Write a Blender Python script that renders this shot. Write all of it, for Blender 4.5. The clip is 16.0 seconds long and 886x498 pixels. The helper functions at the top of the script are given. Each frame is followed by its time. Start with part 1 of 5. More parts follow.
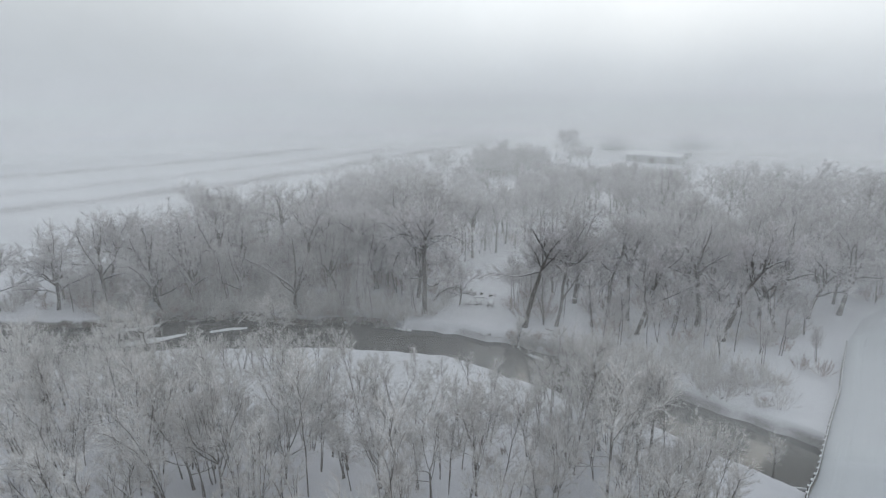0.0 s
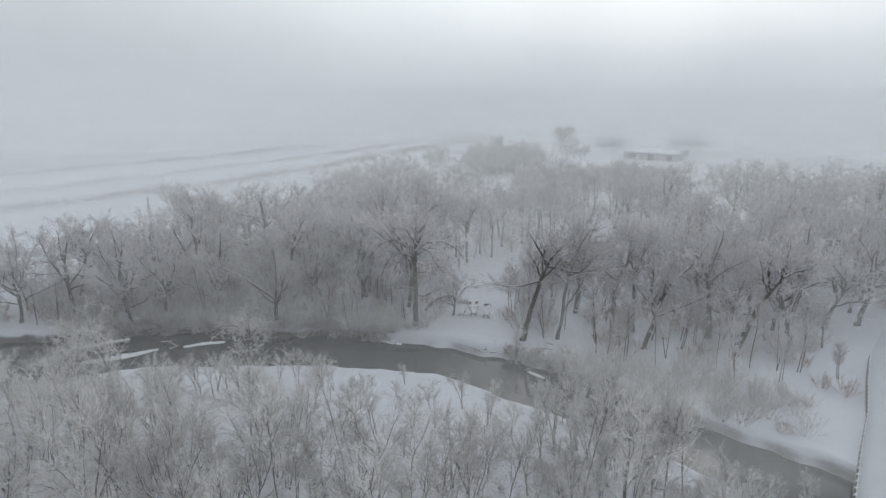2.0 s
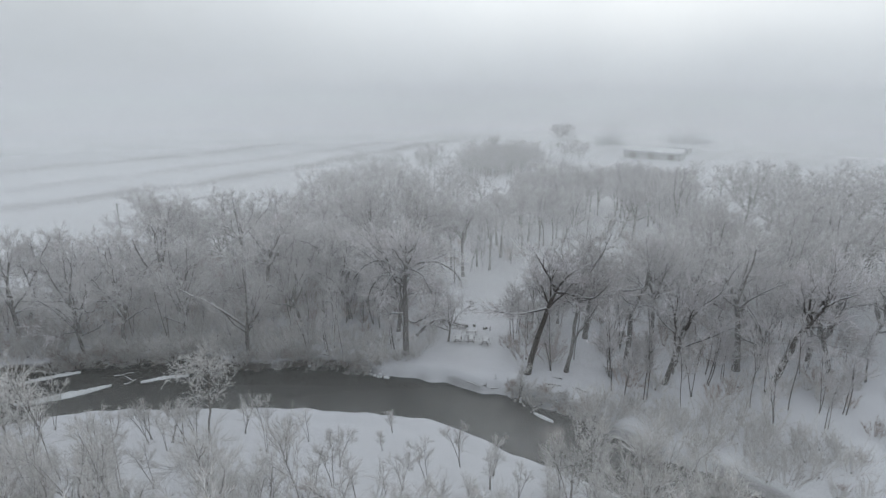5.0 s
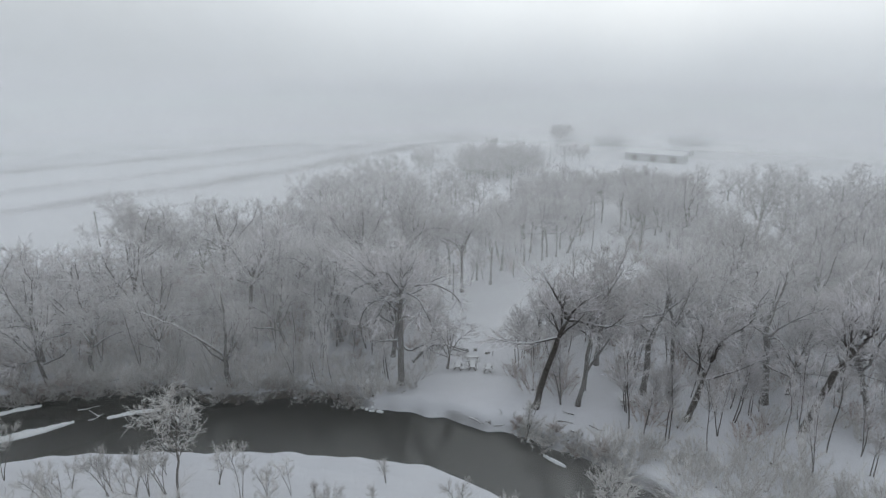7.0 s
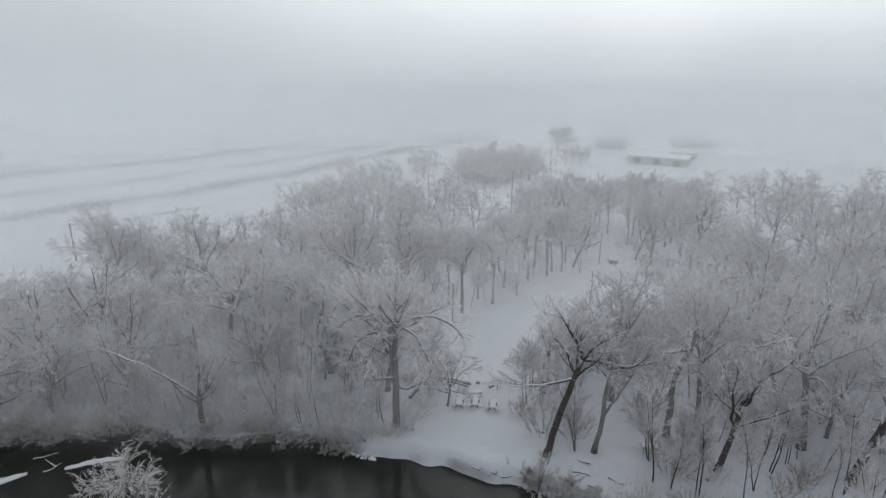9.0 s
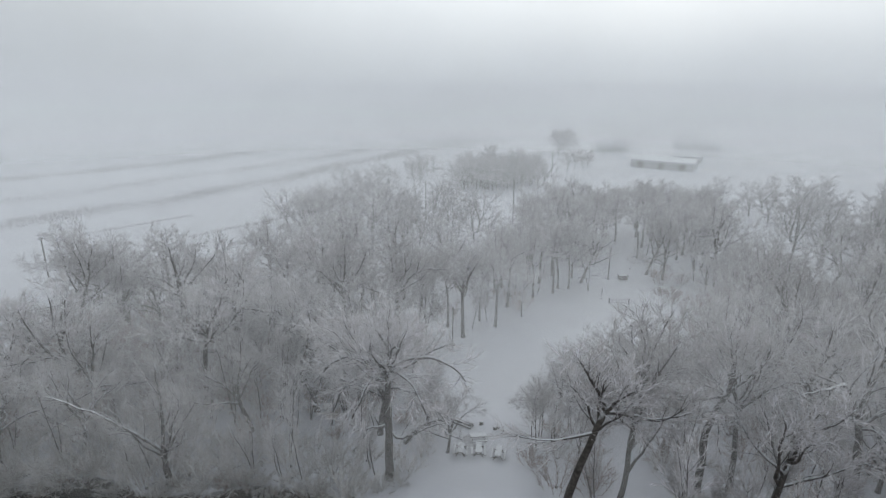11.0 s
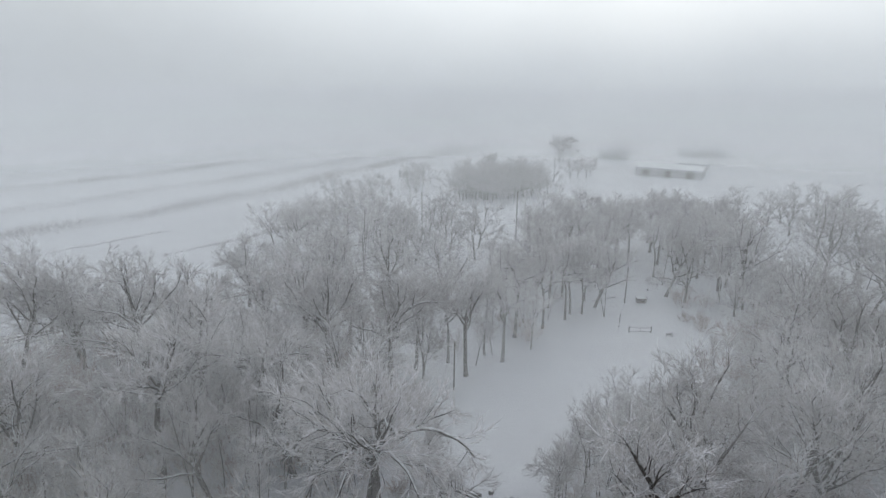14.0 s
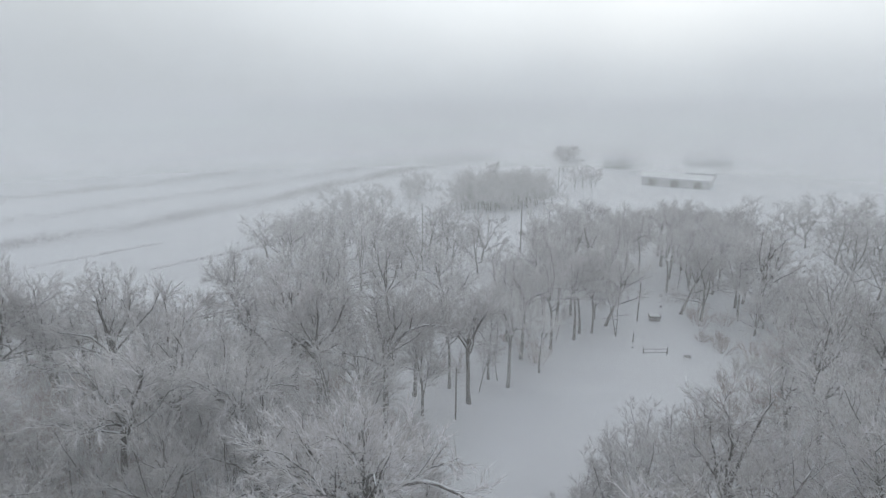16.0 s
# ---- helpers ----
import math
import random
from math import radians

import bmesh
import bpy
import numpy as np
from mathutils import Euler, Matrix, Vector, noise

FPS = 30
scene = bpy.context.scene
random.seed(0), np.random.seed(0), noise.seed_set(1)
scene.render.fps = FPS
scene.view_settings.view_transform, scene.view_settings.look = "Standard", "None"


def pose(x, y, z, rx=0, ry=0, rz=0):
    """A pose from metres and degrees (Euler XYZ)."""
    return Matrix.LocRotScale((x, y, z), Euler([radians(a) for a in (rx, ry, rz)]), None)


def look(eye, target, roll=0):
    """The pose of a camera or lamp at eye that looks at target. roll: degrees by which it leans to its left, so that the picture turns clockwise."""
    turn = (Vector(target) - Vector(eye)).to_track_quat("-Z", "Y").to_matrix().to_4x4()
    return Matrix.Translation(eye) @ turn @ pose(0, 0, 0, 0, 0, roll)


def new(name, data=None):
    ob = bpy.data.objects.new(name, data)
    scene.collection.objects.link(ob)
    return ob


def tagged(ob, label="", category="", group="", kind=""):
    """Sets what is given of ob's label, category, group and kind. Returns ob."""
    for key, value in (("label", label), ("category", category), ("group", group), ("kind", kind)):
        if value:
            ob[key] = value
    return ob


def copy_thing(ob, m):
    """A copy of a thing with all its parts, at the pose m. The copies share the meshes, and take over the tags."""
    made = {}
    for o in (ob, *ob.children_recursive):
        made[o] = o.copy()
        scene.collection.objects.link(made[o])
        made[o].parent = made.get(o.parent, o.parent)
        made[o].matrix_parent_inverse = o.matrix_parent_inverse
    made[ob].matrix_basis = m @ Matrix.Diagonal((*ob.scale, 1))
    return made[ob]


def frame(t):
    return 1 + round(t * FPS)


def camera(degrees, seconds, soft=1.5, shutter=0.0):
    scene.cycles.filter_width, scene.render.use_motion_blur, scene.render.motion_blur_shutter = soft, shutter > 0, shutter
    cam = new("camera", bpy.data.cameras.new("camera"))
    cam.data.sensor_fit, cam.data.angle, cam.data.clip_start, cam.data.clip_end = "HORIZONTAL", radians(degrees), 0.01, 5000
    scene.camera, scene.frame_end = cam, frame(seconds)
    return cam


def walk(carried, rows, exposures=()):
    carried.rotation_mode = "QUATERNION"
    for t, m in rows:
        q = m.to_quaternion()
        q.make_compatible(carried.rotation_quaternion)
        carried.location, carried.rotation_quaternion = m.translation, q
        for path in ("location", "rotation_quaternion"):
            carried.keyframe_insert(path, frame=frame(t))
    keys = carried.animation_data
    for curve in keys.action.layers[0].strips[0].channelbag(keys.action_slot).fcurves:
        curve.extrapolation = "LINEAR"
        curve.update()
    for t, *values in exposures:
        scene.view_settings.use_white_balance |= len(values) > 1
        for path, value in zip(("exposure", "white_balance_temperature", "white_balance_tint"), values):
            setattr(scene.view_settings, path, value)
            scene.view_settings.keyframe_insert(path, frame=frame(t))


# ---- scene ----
cam = camera(74.2, 16.0, soft=1.3)
PATH = [
    (0, (1.447, -0.459, 39.395), (1.378, 1.464, 38.851), 0.0),
    (0.5, (1.459, 1.247, 39.287), (1.395, 3.17, 38.74), -0.0),
    (1, (1.51, 3.045, 39.252), (1.45, 4.967, 38.702), -0.0),
    (1.5, (1.569, 4.903, 39.259), (1.514, 6.824, 38.706), -0.0),
    (2, (1.616, 6.801, 39.29), (1.565, 8.721, 38.732), -0.0),
    (2.5, (1.638, 8.723, 39.331), (1.59, 10.641, 38.77), -0.0),
    (3, (1.627, 10.659, 39.378), (1.583, 12.577, 38.813), -0.0),
    (3.5, (1.582, 12.606, 39.429), (1.543, 14.523, 38.86), 0.0),
    (4, (1.506, 14.561, 39.485), (1.47, 16.477, 38.914), 0.1),
    (6.5, (0.852, 24.567, 39.998), (0.835, 26.482, 39.421), 0.2),
    (7, (0.716, 26.642, 40.166), (0.702, 28.557, 39.588), 0.3),
    (7.5, (0.591, 28.749, 40.355), (0.58, 30.664, 39.776), 0.3),
    (8, (0.481, 30.889, 40.558), (0.473, 32.803, 39.979), 0.3),
    (8.5, (0.386, 33.059, 40.769), (0.381, 34.973, 40.189), 0.3),
    (9, (0.307, 35.257, 40.978), (0.304, 37.171, 40.397), 0.3),
    (9.5, (0.241, 37.477, 41.172), (0.241, 39.39, 40.591), 0.3),
    (12, (-0.018, 48.557, 41.494), (-0.008, 50.472, 40.916), 0.2),
    (12.5, (-0.084, 50.676, 41.359), (-0.071, 52.592, 40.783), 0.1),
    (13, (-0.157, 52.726, 41.149), (-0.143, 54.643, 40.578), 0.1),
    (13.5, (-0.234, 54.691, 40.876), (-0.217, 56.609, 40.311), 0.1),
    (14, (-0.303, 56.554, 40.559), (-0.285, 58.475, 40.0), 0.1),
    (14.5, (-0.35, 58.303, 40.229), (-0.331, 60.225, 39.677), 0.1),
    (15, (-0.349, 59.925, 39.932), (-0.331, 61.849, 39.388), 0.1),
    (15.5, (-0.268, 61.411, 39.729), (-0.252, 63.338, 39.193), 0.1),
    (16, (-0.062, 62.758, 39.701), (-0.051, 64.687, 39.174), 0.0),
]
walk(cam, [(t, look(eye, target, roll)) for t, eye, target, roll in PATH])

# ---- world, sun, exposure ----
SUN_EL, SUN_AZ = radians(24), radians(19)      # azimuth clockwise from +y
world = bpy.data.worlds.new("foggy_sky")
scene.world = world
world.use_nodes = True
wt = world.node_tree
wt.nodes.clear()


sky = wt.nodes.new("ShaderNodeTexSky")
sky.sky_type, sky.sun_disc = "NISHITA", False
sky.sun_elevation, sky.sun_rotation = SUN_EL, SUN_AZ
sky.air_density, sky.dust_density, sky.ozone_density = 1.0, 8.0, 1.0
coord = wt.nodes.new("ShaderNodeTexCoord")
sep = wt.nodes.new("ShaderNodeSeparateXYZ")
wt.links.new(coord.outputs["Generated"], sep.inputs[0])
ramp = wt.nodes.new("ShaderNodeValToRGB")
ramp.color_ramp.elements[0].position, ramp.color_ramp.elements[0].color = 0.0, (0.51, 0.545, 0.565, 1)
ramp.color_ramp.elements[1].position, ramp.color_ramp.elements[1].color = 0.5, (0.60, 0.65, 0.685, 1)
mid = ramp.color_ramp.elements.new(0.12)
mid.color = (0.66, 0.705, 0.73, 1)
wt.links.new(sep.outputs["Z"], ramp.inputs[0])
# the veiled sun brightens the overcast round it
dot = wt.nodes.new("ShaderNodeVectorMath")
dot.operation = "DOT_PRODUCT"
dot.inputs[1].default_value = (math.sin(SUN_AZ) * math.cos(SUN_EL), math.cos(SUN_AZ) * math.cos(SUN_EL), math.sin(SUN_EL))
wt.links.new(coord.outputs["Generated"], dot.inputs[0])
glow = wt.nodes.new("ShaderNodeMapRange")
glow.interpolation_type = "SMOOTHSTEP"
glow.inputs["From Min"].default_value, glow.inputs["From Max"].default_value = 0.60, 0.985
glow.inputs["To Min"].default_value, glow.inputs["To Max"].default_value = 0.74, 1.52
wt.links.new(dot.outputs["Value"], glow.inputs["Value"])
bright = wt.nodes.new("ShaderNodeVectorMath")
bright.operation = "SCALE"
wt.links.new(ramp.outputs[0], bright.inputs[0])
wt.links.new(glow.outputs[0], bright.inputs["Scale"])
thin = wt.nodes.new("ShaderNodeVectorMath")
thin.operation = "SCALE"
thin.inputs["Scale"].default_value = 0.07
wt.links.new(sky.outputs[0], thin.inputs[0])
both = wt.nodes.new("ShaderNodeMix")
both.data_type = "RGBA"
both.inputs["Factor"].default_value = 0.95
wt.links.new(thin.outputs[0], both.inputs[6])
wt.links.new(bright.outputs[0], both.inputs[7])
back = wt.nodes.new("ShaderNodeBackground")
back.inputs["Strength"].default_value = 1.33
wt.links.new(both.outputs[2], back.inputs["Color"])
wout = wt.nodes.new("ShaderNodeOutputWorld")
wt.links.new(back.outputs[0], wout.inputs["Surface"])

sun = new("sun", bpy.data.lights.new("sun", "SUN"))
sun.data.energy, sun.data.angle, sun.data.color = 0.5, radians(25), (1.0, 0.96, 0.92)
sun_way = Vector(dot.inputs[1].default_value)
sun.matrix_world = look(sun_way * 300, (0, 0, 0))
scene.view_settings.exposure = 0.0


# ---- materials ----
def material(name, rough=0.7, metal=0.0):
    m = bpy.data.materials.new(name)
    m.use_nodes = True
    b = m.node_tree.nodes["Principled BSDF"]
    b.inputs["Roughness"].default_value, b.inputs["Metallic"].default_value = rough, metal
    return m, m.node_tree, b


def noise_node(nt, scale, detail=4.0, coords="Object"):
    tc = nt.nodes.new("ShaderNodeTexCoord")
    n = nt.nodes.new("ShaderNodeTexNoise")
    n.inputs["Scale"].default_value, n.inputs["Detail"].default_value = scale, detail
    nt.links.new(tc.outputs[coords], n.inputs["Vector"])
    return n


def ramp_node(nt, source, stops):
    r = nt.nodes.new("ShaderNodeValToRGB")
    el = r.color_ramp.elements
    while len(el) < len(stops):
        el.new(0.5)
    for e, (p, c) in zip(el, stops):
        e.position, e.color = p, (*c, 1)
    nt.links.new(source, r.inputs[0])
    return r


def mix_node(nt, fac, a, b):
    m = nt.nodes.new("ShaderNodeMix")
    m.data_type = "RGBA"
    for socket, value in ((m.inputs["Factor"], fac), (m.inputs[6], a), (m.inputs[7], b)):
        if isinstance(value, (int, float)):
            socket.default_value = value
        elif isinstance(value, tuple):
            socket.default_value = (*value, 1)
        else:
            nt.links.new(value, socket)
    return m.outputs[2]


def bump_node(nt, b, source, strength, distance):
    bp = nt.nodes.new("ShaderNodeBump")
    bp.inputs["Strength"].default_value, bp.inputs["Distance"].default_value = strength, distance
    nt.links.new(source, bp.inputs["Height"])
    nt.links.new(bp.outputs[0], b.inputs["Normal"])


def up_mask(nt, low, high):
    """How far the surface faces up, broken by noise."""
    geo = nt.nodes.new("ShaderNodeNewGeometry")
    s = nt.nodes.new("ShaderNodeSeparateXYZ")
    nt.links.new(geo.outputs["Normal"], s.inputs[0])
    n = noise_node(nt, 2.5, 3)
    add = nt.nodes.new("ShaderNodeMath")
    add.operation = "MULTIPLY_ADD"
    add.inputs[1].default_value, add.inputs[2].default_value = 0.9, -0.45
    nt.links.new(n.outputs[0], add.inputs[0])
    both = nt.nodes.new("ShaderNodeMath")
    nt.links.new(s.outputs["Z"], both.inputs[0])
    nt.links.new(add.outputs[0], both.inputs[1])
    mr = nt.nodes.new("ShaderNodeMapRange")
    mr.inputs["From Min"].default_value, mr.inputs["From Max"].default_value = low, high
    nt.links.new(both.outputs[0], mr.inputs["Value"])
    return mr.outputs[0]


def make_snow(name, tint, spots=0.0):
    m, nt, b = material(name, 0.75)
    big, fine = noise_node(nt, 0.12, 5), noise_node(nt, 1.6, 6)
    col = mix_node(nt, big.outputs[0], tuple(v * 0.86 for v in tint), tint)
    if spots:
        dark = ramp_node(nt, noise_node(nt, 0.55, 8).outputs[0], [(0.56, (0, 0, 0)), (0.74, (1, 1, 1))])
        mul = nt.nodes.new("ShaderNodeMath")
        mul.operation, mul.inputs[1].default_value = "MULTIPLY", spots
        nt.links.new(dark.outputs[0], mul.inputs[0])
        col = mix_node(nt, mul.outputs[0], col, (0.34, 0.30, 0.27))
        # no snow holds on the steep cut banks: bare earth shows
        geo = nt.nodes.new("ShaderNodeNewGeometry")
        sp = nt.nodes.new("ShaderNodeSeparateXYZ")
        nt.links.new(geo.outputs["Normal"], sp.inputs[0])
        steep = nt.nodes.new("ShaderNodeMapRange")
        steep.inputs["From Min"].default_value, steep.inputs["From Max"].default_value = 0.62, 0.4
        nt.links.new(sp.outputs["Z"], steep.inputs["Value"])
        col = mix_node(nt, steep.outputs[0], col, (0.085, 0.075, 0.065))
    nt.links.new(col, b.inputs["Base Color"])
    bump_node(nt, b, fine.outputs[0], 0.5, 0.15)
    b.inputs["Specular IOR Level"].default_value = 0.2
    return m


def make_bark(name, dark, light, frost_low, frost_high):
    m, nt, b = material(name, 0.9)
    n = noise_node(nt, 3.0, 8)
    col = ramp_node(nt, n.outputs[0], [(0.3, dark), (0.7, light)]).outputs[0]
    col = mix_node(nt, up_mask(nt, frost_low, frost_high), col, (0.74, 0.76, 0.79))
    nt.links.new(col, b.inputs["Base Color"])
    bump_node(nt, b, noise_node(nt, 9.0, 6).outputs[0], 0.7, 0.03)
    b.inputs["Specular IOR Level"].default_value = 0.15
    return m


def make_twig(name, stops):
    """Rime-coated twigs: each twig its own amount of frost over brown bark."""
    m, nt, b = material(name, 0.85)
    geo = nt.nodes.new("ShaderNodeNewGeometry")
    col = ramp_node(nt, geo.outputs["Random Per Island"], stops).outputs[0]
    info = nt.nodes.new("ShaderNodeObjectInfo")
    shade = nt.nodes.new("ShaderNodeMapRange")
    shade.inputs["To Min"].default_value, shade.inputs["To Max"].default_value = 0.84, 1.12
    nt.links.new(info.outputs["Random"], shade.inputs["Value"])
    sc = nt.nodes.new("ShaderNodeVectorMath")
    sc.operation = "SCALE"
    nt.links.new(col, sc.inputs[0])
    nt.links.new(shade.outputs[0], sc.inputs["Scale"])
    # some trees carry less rime and show their brown twigs
    bare = nt.nodes.new("ShaderNodeMapRange")
    bare.inputs["From Min"].default_value, bare.inputs["From Max"].default_value = 0.5, 0.0
    bare.inputs["To Max"].default_value = 0.22
    nt.links.new(info.outputs["Random"], bare.inputs["Value"])
    nt.links.new(mix_node(nt, bare.outputs[0], sc.outputs[0], (0.36, 0.325, 0.305)), b.inputs["Base Color"])
    b.inputs["Specular IOR Level"].default_value = 0.1
    return m


def make_plain(name, a, c, rough=0.7, metal=0.0, scale=4.0, relief=0.01):
    m, nt, b = material(name, rough, metal)
    n = noise_node(nt, scale, 6)
    nt.links.new(ramp_node(nt, n.outputs[0], [(0.3, a), (0.72, c)]).outputs[0], b.inputs["Base Color"])
    bump_node(nt, b, noise_node(nt, scale * 6, 4).outputs[0], 0.4, relief)
    return m


SNOW = make_snow("snow_ground", (0.675, 0.685, 0.735), 0.12)
SNOW_CLEAN = make_snow("snow_cover", (0.80, 0.82, 0.85))
ROAD_SNOW = make_snow("packed_road_snow", (0.54, 0.565, 0.60))
BARK = make_bark("frosted_dark_bark", (0.045, 0.039, 0.036), (0.13, 0.117, 0.108), 0.38, 0.9)
BARK_YOUNG = make_bark("frosted_grey_bark", (0.06, 0.051, 0.046), (0.17, 0.152, 0.14), 0.35, 0.9)
TWIG = make_twig("rimed_twigs", [(0.0, (0.44, 0.415, 0.40)), (0.35, (0.62, 0.60, 0.605)), (1.0, (0.875, 0.865, 0.90))])
TWIG_YOUNG = make_twig("heavily_rimed_twigs", [(0.0, (0.42, 0.38, 0.355)), (0.35, (0.64, 0.615, 0.60)), (0.75, (0.84, 0.84, 0.84)), (1.0, (0.90, 0.90, 0.905))])
TWIG_BROWN = make_twig("brown_brush_twigs", [(0.0, (0.28, 0.22, 0.20)), (0.55, (0.49, 0.42, 0.395)), (1.0, (0.76, 0.73, 0.725))])
WOOD = make_plain("weathered_wood", (0.10, 0.085, 0.07), (0.20, 0.18, 0.155), 0.85)
POLE_WOOD = make_plain("tarred_pole_wood", (0.06, 0.052, 0.045), (0.12, 0.105, 0.095), 0.9)
RAIL_STEEL = make_plain("dark_rail_steel", (0.07, 0.06, 0.055), (0.13, 0.11, 0.10), 0.5, 0.5)
CONCRETE = make_plain("grey_concrete", (0.28, 0.28, 0.27), (0.40, 0.40, 0.385), 0.9, 0.0, 1.5)
SIDING = make_plain("grey_metal_siding", (0.36, 0.37, 0.38), (0.46, 0.47, 0.48), 0.7, 0.0, 0.8)

WATER, wnt, wb = material("dark_river_water", 0.06)
wb.inputs["Base Color"].default_value, wb.inputs["IOR"].default_value = (0.022, 0.023, 0.019, 1), 1.33
bump_node(wnt, wb, noise_node(wnt, 1.2, 3).outputs[0], 0.12, 0.03)


# ---- mesh helpers ----
def mesh_of(name, verts, faces, mat, smooth=False):
    me = bpy.data.meshes.new(name)
    me.from_pydata(verts, [], faces)
    if smooth:
        me.polygons.foreach_set("use_smooth", [True] * len(me.polygons))
    me.materials.append(mat)
    me.update()
    return me


def part_mesh(name, me, parent, label=""):
    ob = new(name, me)
    ob.parent = parent
    return tagged(ob, label)


def part(name, bm, mat, parent=None, label=""):
    me = bpy.data.meshes.new(name)
    bm.to_mesh(me)
    bm.free()
    me.materials.append(mat)
    ob = new(name, me)
    ob.parent = parent
    return tagged(ob, label)


def thing(name, x, y, z=0.0, turn=0.0, label="", category="", group="", kind=""):
    ob = new(name)
    ob.matrix_world = pose(x, y, z, 0, 0, turn)
    return tagged(ob, label, category, group, kind)


def box(bm, lo, hi, bevel=0.0):
    lo, hi = Vector(lo), Vector(hi)
    made = bmesh.ops.create_cube(bm, size=1.0, matrix=Matrix.Translation((lo + hi) / 2) @ Matrix.Diagonal((*(hi - lo), 1)))
    if bevel:
        edges = {e for v in made["verts"] for e in v.link_edges}
        bmesh.ops.bevel(bm, geom=list(edges), offset=bevel, segments=1, affect="EDGES")
    return bm


def box_part(name, lo, hi, mat, parent=None, label="", bevel=0.012):
    return part(name, box(bmesh.new(), lo, hi, bevel), mat, parent, label)


class Tubes:
    """Gathers tapered tubes and thin twigs into one mesh."""

    def __init__(self):
        self.v, self.f, self.limbs = [], [], []

    def tube(self, pts, radii, sides):
        pts, base = np.asarray(pts, float), len(self.v)
        ways = np.gradient(pts, axis=0)
        ring = np.linspace(0, 2 * np.pi, sides, endpoint=False)
        for p, w, r in zip(pts, ways, radii):
            w = w / (np.linalg.norm(w) + 1e-9)
            a = np.cross(w, (0.31, 0.95, 0.1) if abs(w[2]) > 0.8 else (0, 0, 1))
            a /= np.linalg.norm(a) + 1e-9
            b = np.cross(w, a)
            self.v.extend((p + r * (np.cos(c) * a + np.sin(c) * b)).tolist() for c in ring)
        for k in range(len(pts) - 1):
            o = base + k * sides
            for s in range(sides):
                n = (s + 1) % sides
                self.f.append((o + s, o + n, o + sides + n, o + sides + s))
        top = base + (len(pts) - 1) * sides
        self.f.append(tuple(range(top, top + sides)))

    def twigs(self, starts, ends, radius):
        """Tapered ridged spikes from starts to ends."""
        starts, ends = np.asarray(starts), np.asarray(ends)
        w = ends - starts
        w /= np.linalg.norm(w, axis=1, keepdims=True) + 1e-9
        a = np.cross(w, np.where(np.abs(w[:, 2:3]) > 0.9, (1.0, 0, 0), (0, 0, 1.0)))
        a /= np.linalg.norm(a, axis=1, keepdims=True) + 1e-9
        b = np.cross(w, a)
        base, n = len(self.v), len(starts)
        quad = np.stack([starts + radius * a, starts + radius * (-0.5 * a + 0.87 * b), starts + radius * (-0.5 * a - 0.87 * b), ends], 1)
        self.v.extend(quad.reshape(-1, 3).tolist())
        for k in range(base, base + 4 * n, 4):
            self.f += [(k, k + 1, k + 3), (k + 1, k + 2, k + 3)]


def unit(v):
    return v / (np.linalg.norm(v) + 1e-9)


def bough(rng, p, way, length, steps, wobble, lift):
    """A crooked line that leaves p along way and bends upwards (or down, where lift is negative)."""
    pts, p, way = [np.array(p, float)], np.array(p, float), unit(np.array(way, float))
    for _ in range(steps):
        way = unit(way + rng.normal(0, wobble, 3) + np.array([0, 0, lift]))
        p = p + way * length / steps
        pts.append(p)
    return np.array(pts)


def along(pts, s):
    k = s * (len(pts) - 1)
    i = min(int(k), len(pts) - 2)
    return pts[i] + (pts[i + 1] - pts[i]) * (k - i), unit(pts[i + 1] - pts[i])


def aside(rng, way, angle):
    """A direction that leaves way by about angle radians."""
    return unit(way * math.cos(angle) + unit(np.cross(way, rng.normal(0, 1, 3))) * math.sin(angle))


def grow_crown(rng, fine, limbs, branches, lets, twigs, let_len, twig_len, twig_r, droop=0.05, least=1.5):
    """Covers limbs (lines with a root radius and their own mesh) with branches, branchlets and fans of twigs that reach outwards."""
    starts, ends = [], []
    ends_of = np.array([line[-1] for line, _, _ in limbs])
    heart = np.array([*ends_of[:, :2].mean(0) * 0.6, min(line[0][2] for line, _, _ in limbs) * 0.75])
    for line, r, limb in limbs:
        reach = np.linalg.norm(np.diff(line, axis=0), axis=1).sum()
        for k in range(branches):
            s = 0.22 + 0.78 * (k + rng.uniform(0, 1)) / branches
            p, way = along(line, s)
            away = unit(p - heart)
            way = unit(0.75 * aside(rng, way, rng.uniform(0.6, 1.3)) + 0.35 * away)
            b = bough(rng, p, way, max(reach * rng.uniform(0.3, 0.5) * (1.25 - 0.8 * s), least), 5, 0.2, 0.02)
            rb = min(max(r * (1 - 0.75 * s) * 0.55, 0.035), 0.11)
            limb.tube(b[[0, 1, 3, 5]], np.linspace(rb, 0.02, 4), 3)
            for j in range(lets):
                p2, w2 = along(b, 0.15 + 0.85 * (j + rng.uniform(0, 1)) / lets)
                w2 = unit(aside(rng, w2, rng.uniform(0.35, 0.95)) + 0.3 * away)
                c = bough(rng, p2, w2, let_len * rng.uniform(0.6, 1.3), 2, 0.22, droop)
                fine.twigs(c[:-1], c[1:] + 0.3 * (c[1:] - c[:-1]), twig_r * 1.35)
                for _ in range(twigs):
                    p3, w3 = along(c, rng.uniform(0.1, 1.0))
                    w3 = unit(aside(rng, w3, rng.uniform(0.2, 0.8)) + np.array([0, 0, droop]))
                    starts.append(p3)
                    ends.append(p3 + w3 * twig_len * rng.uniform(0.5, 1.4))
    fine.twigs(starts, ends, twig_r)


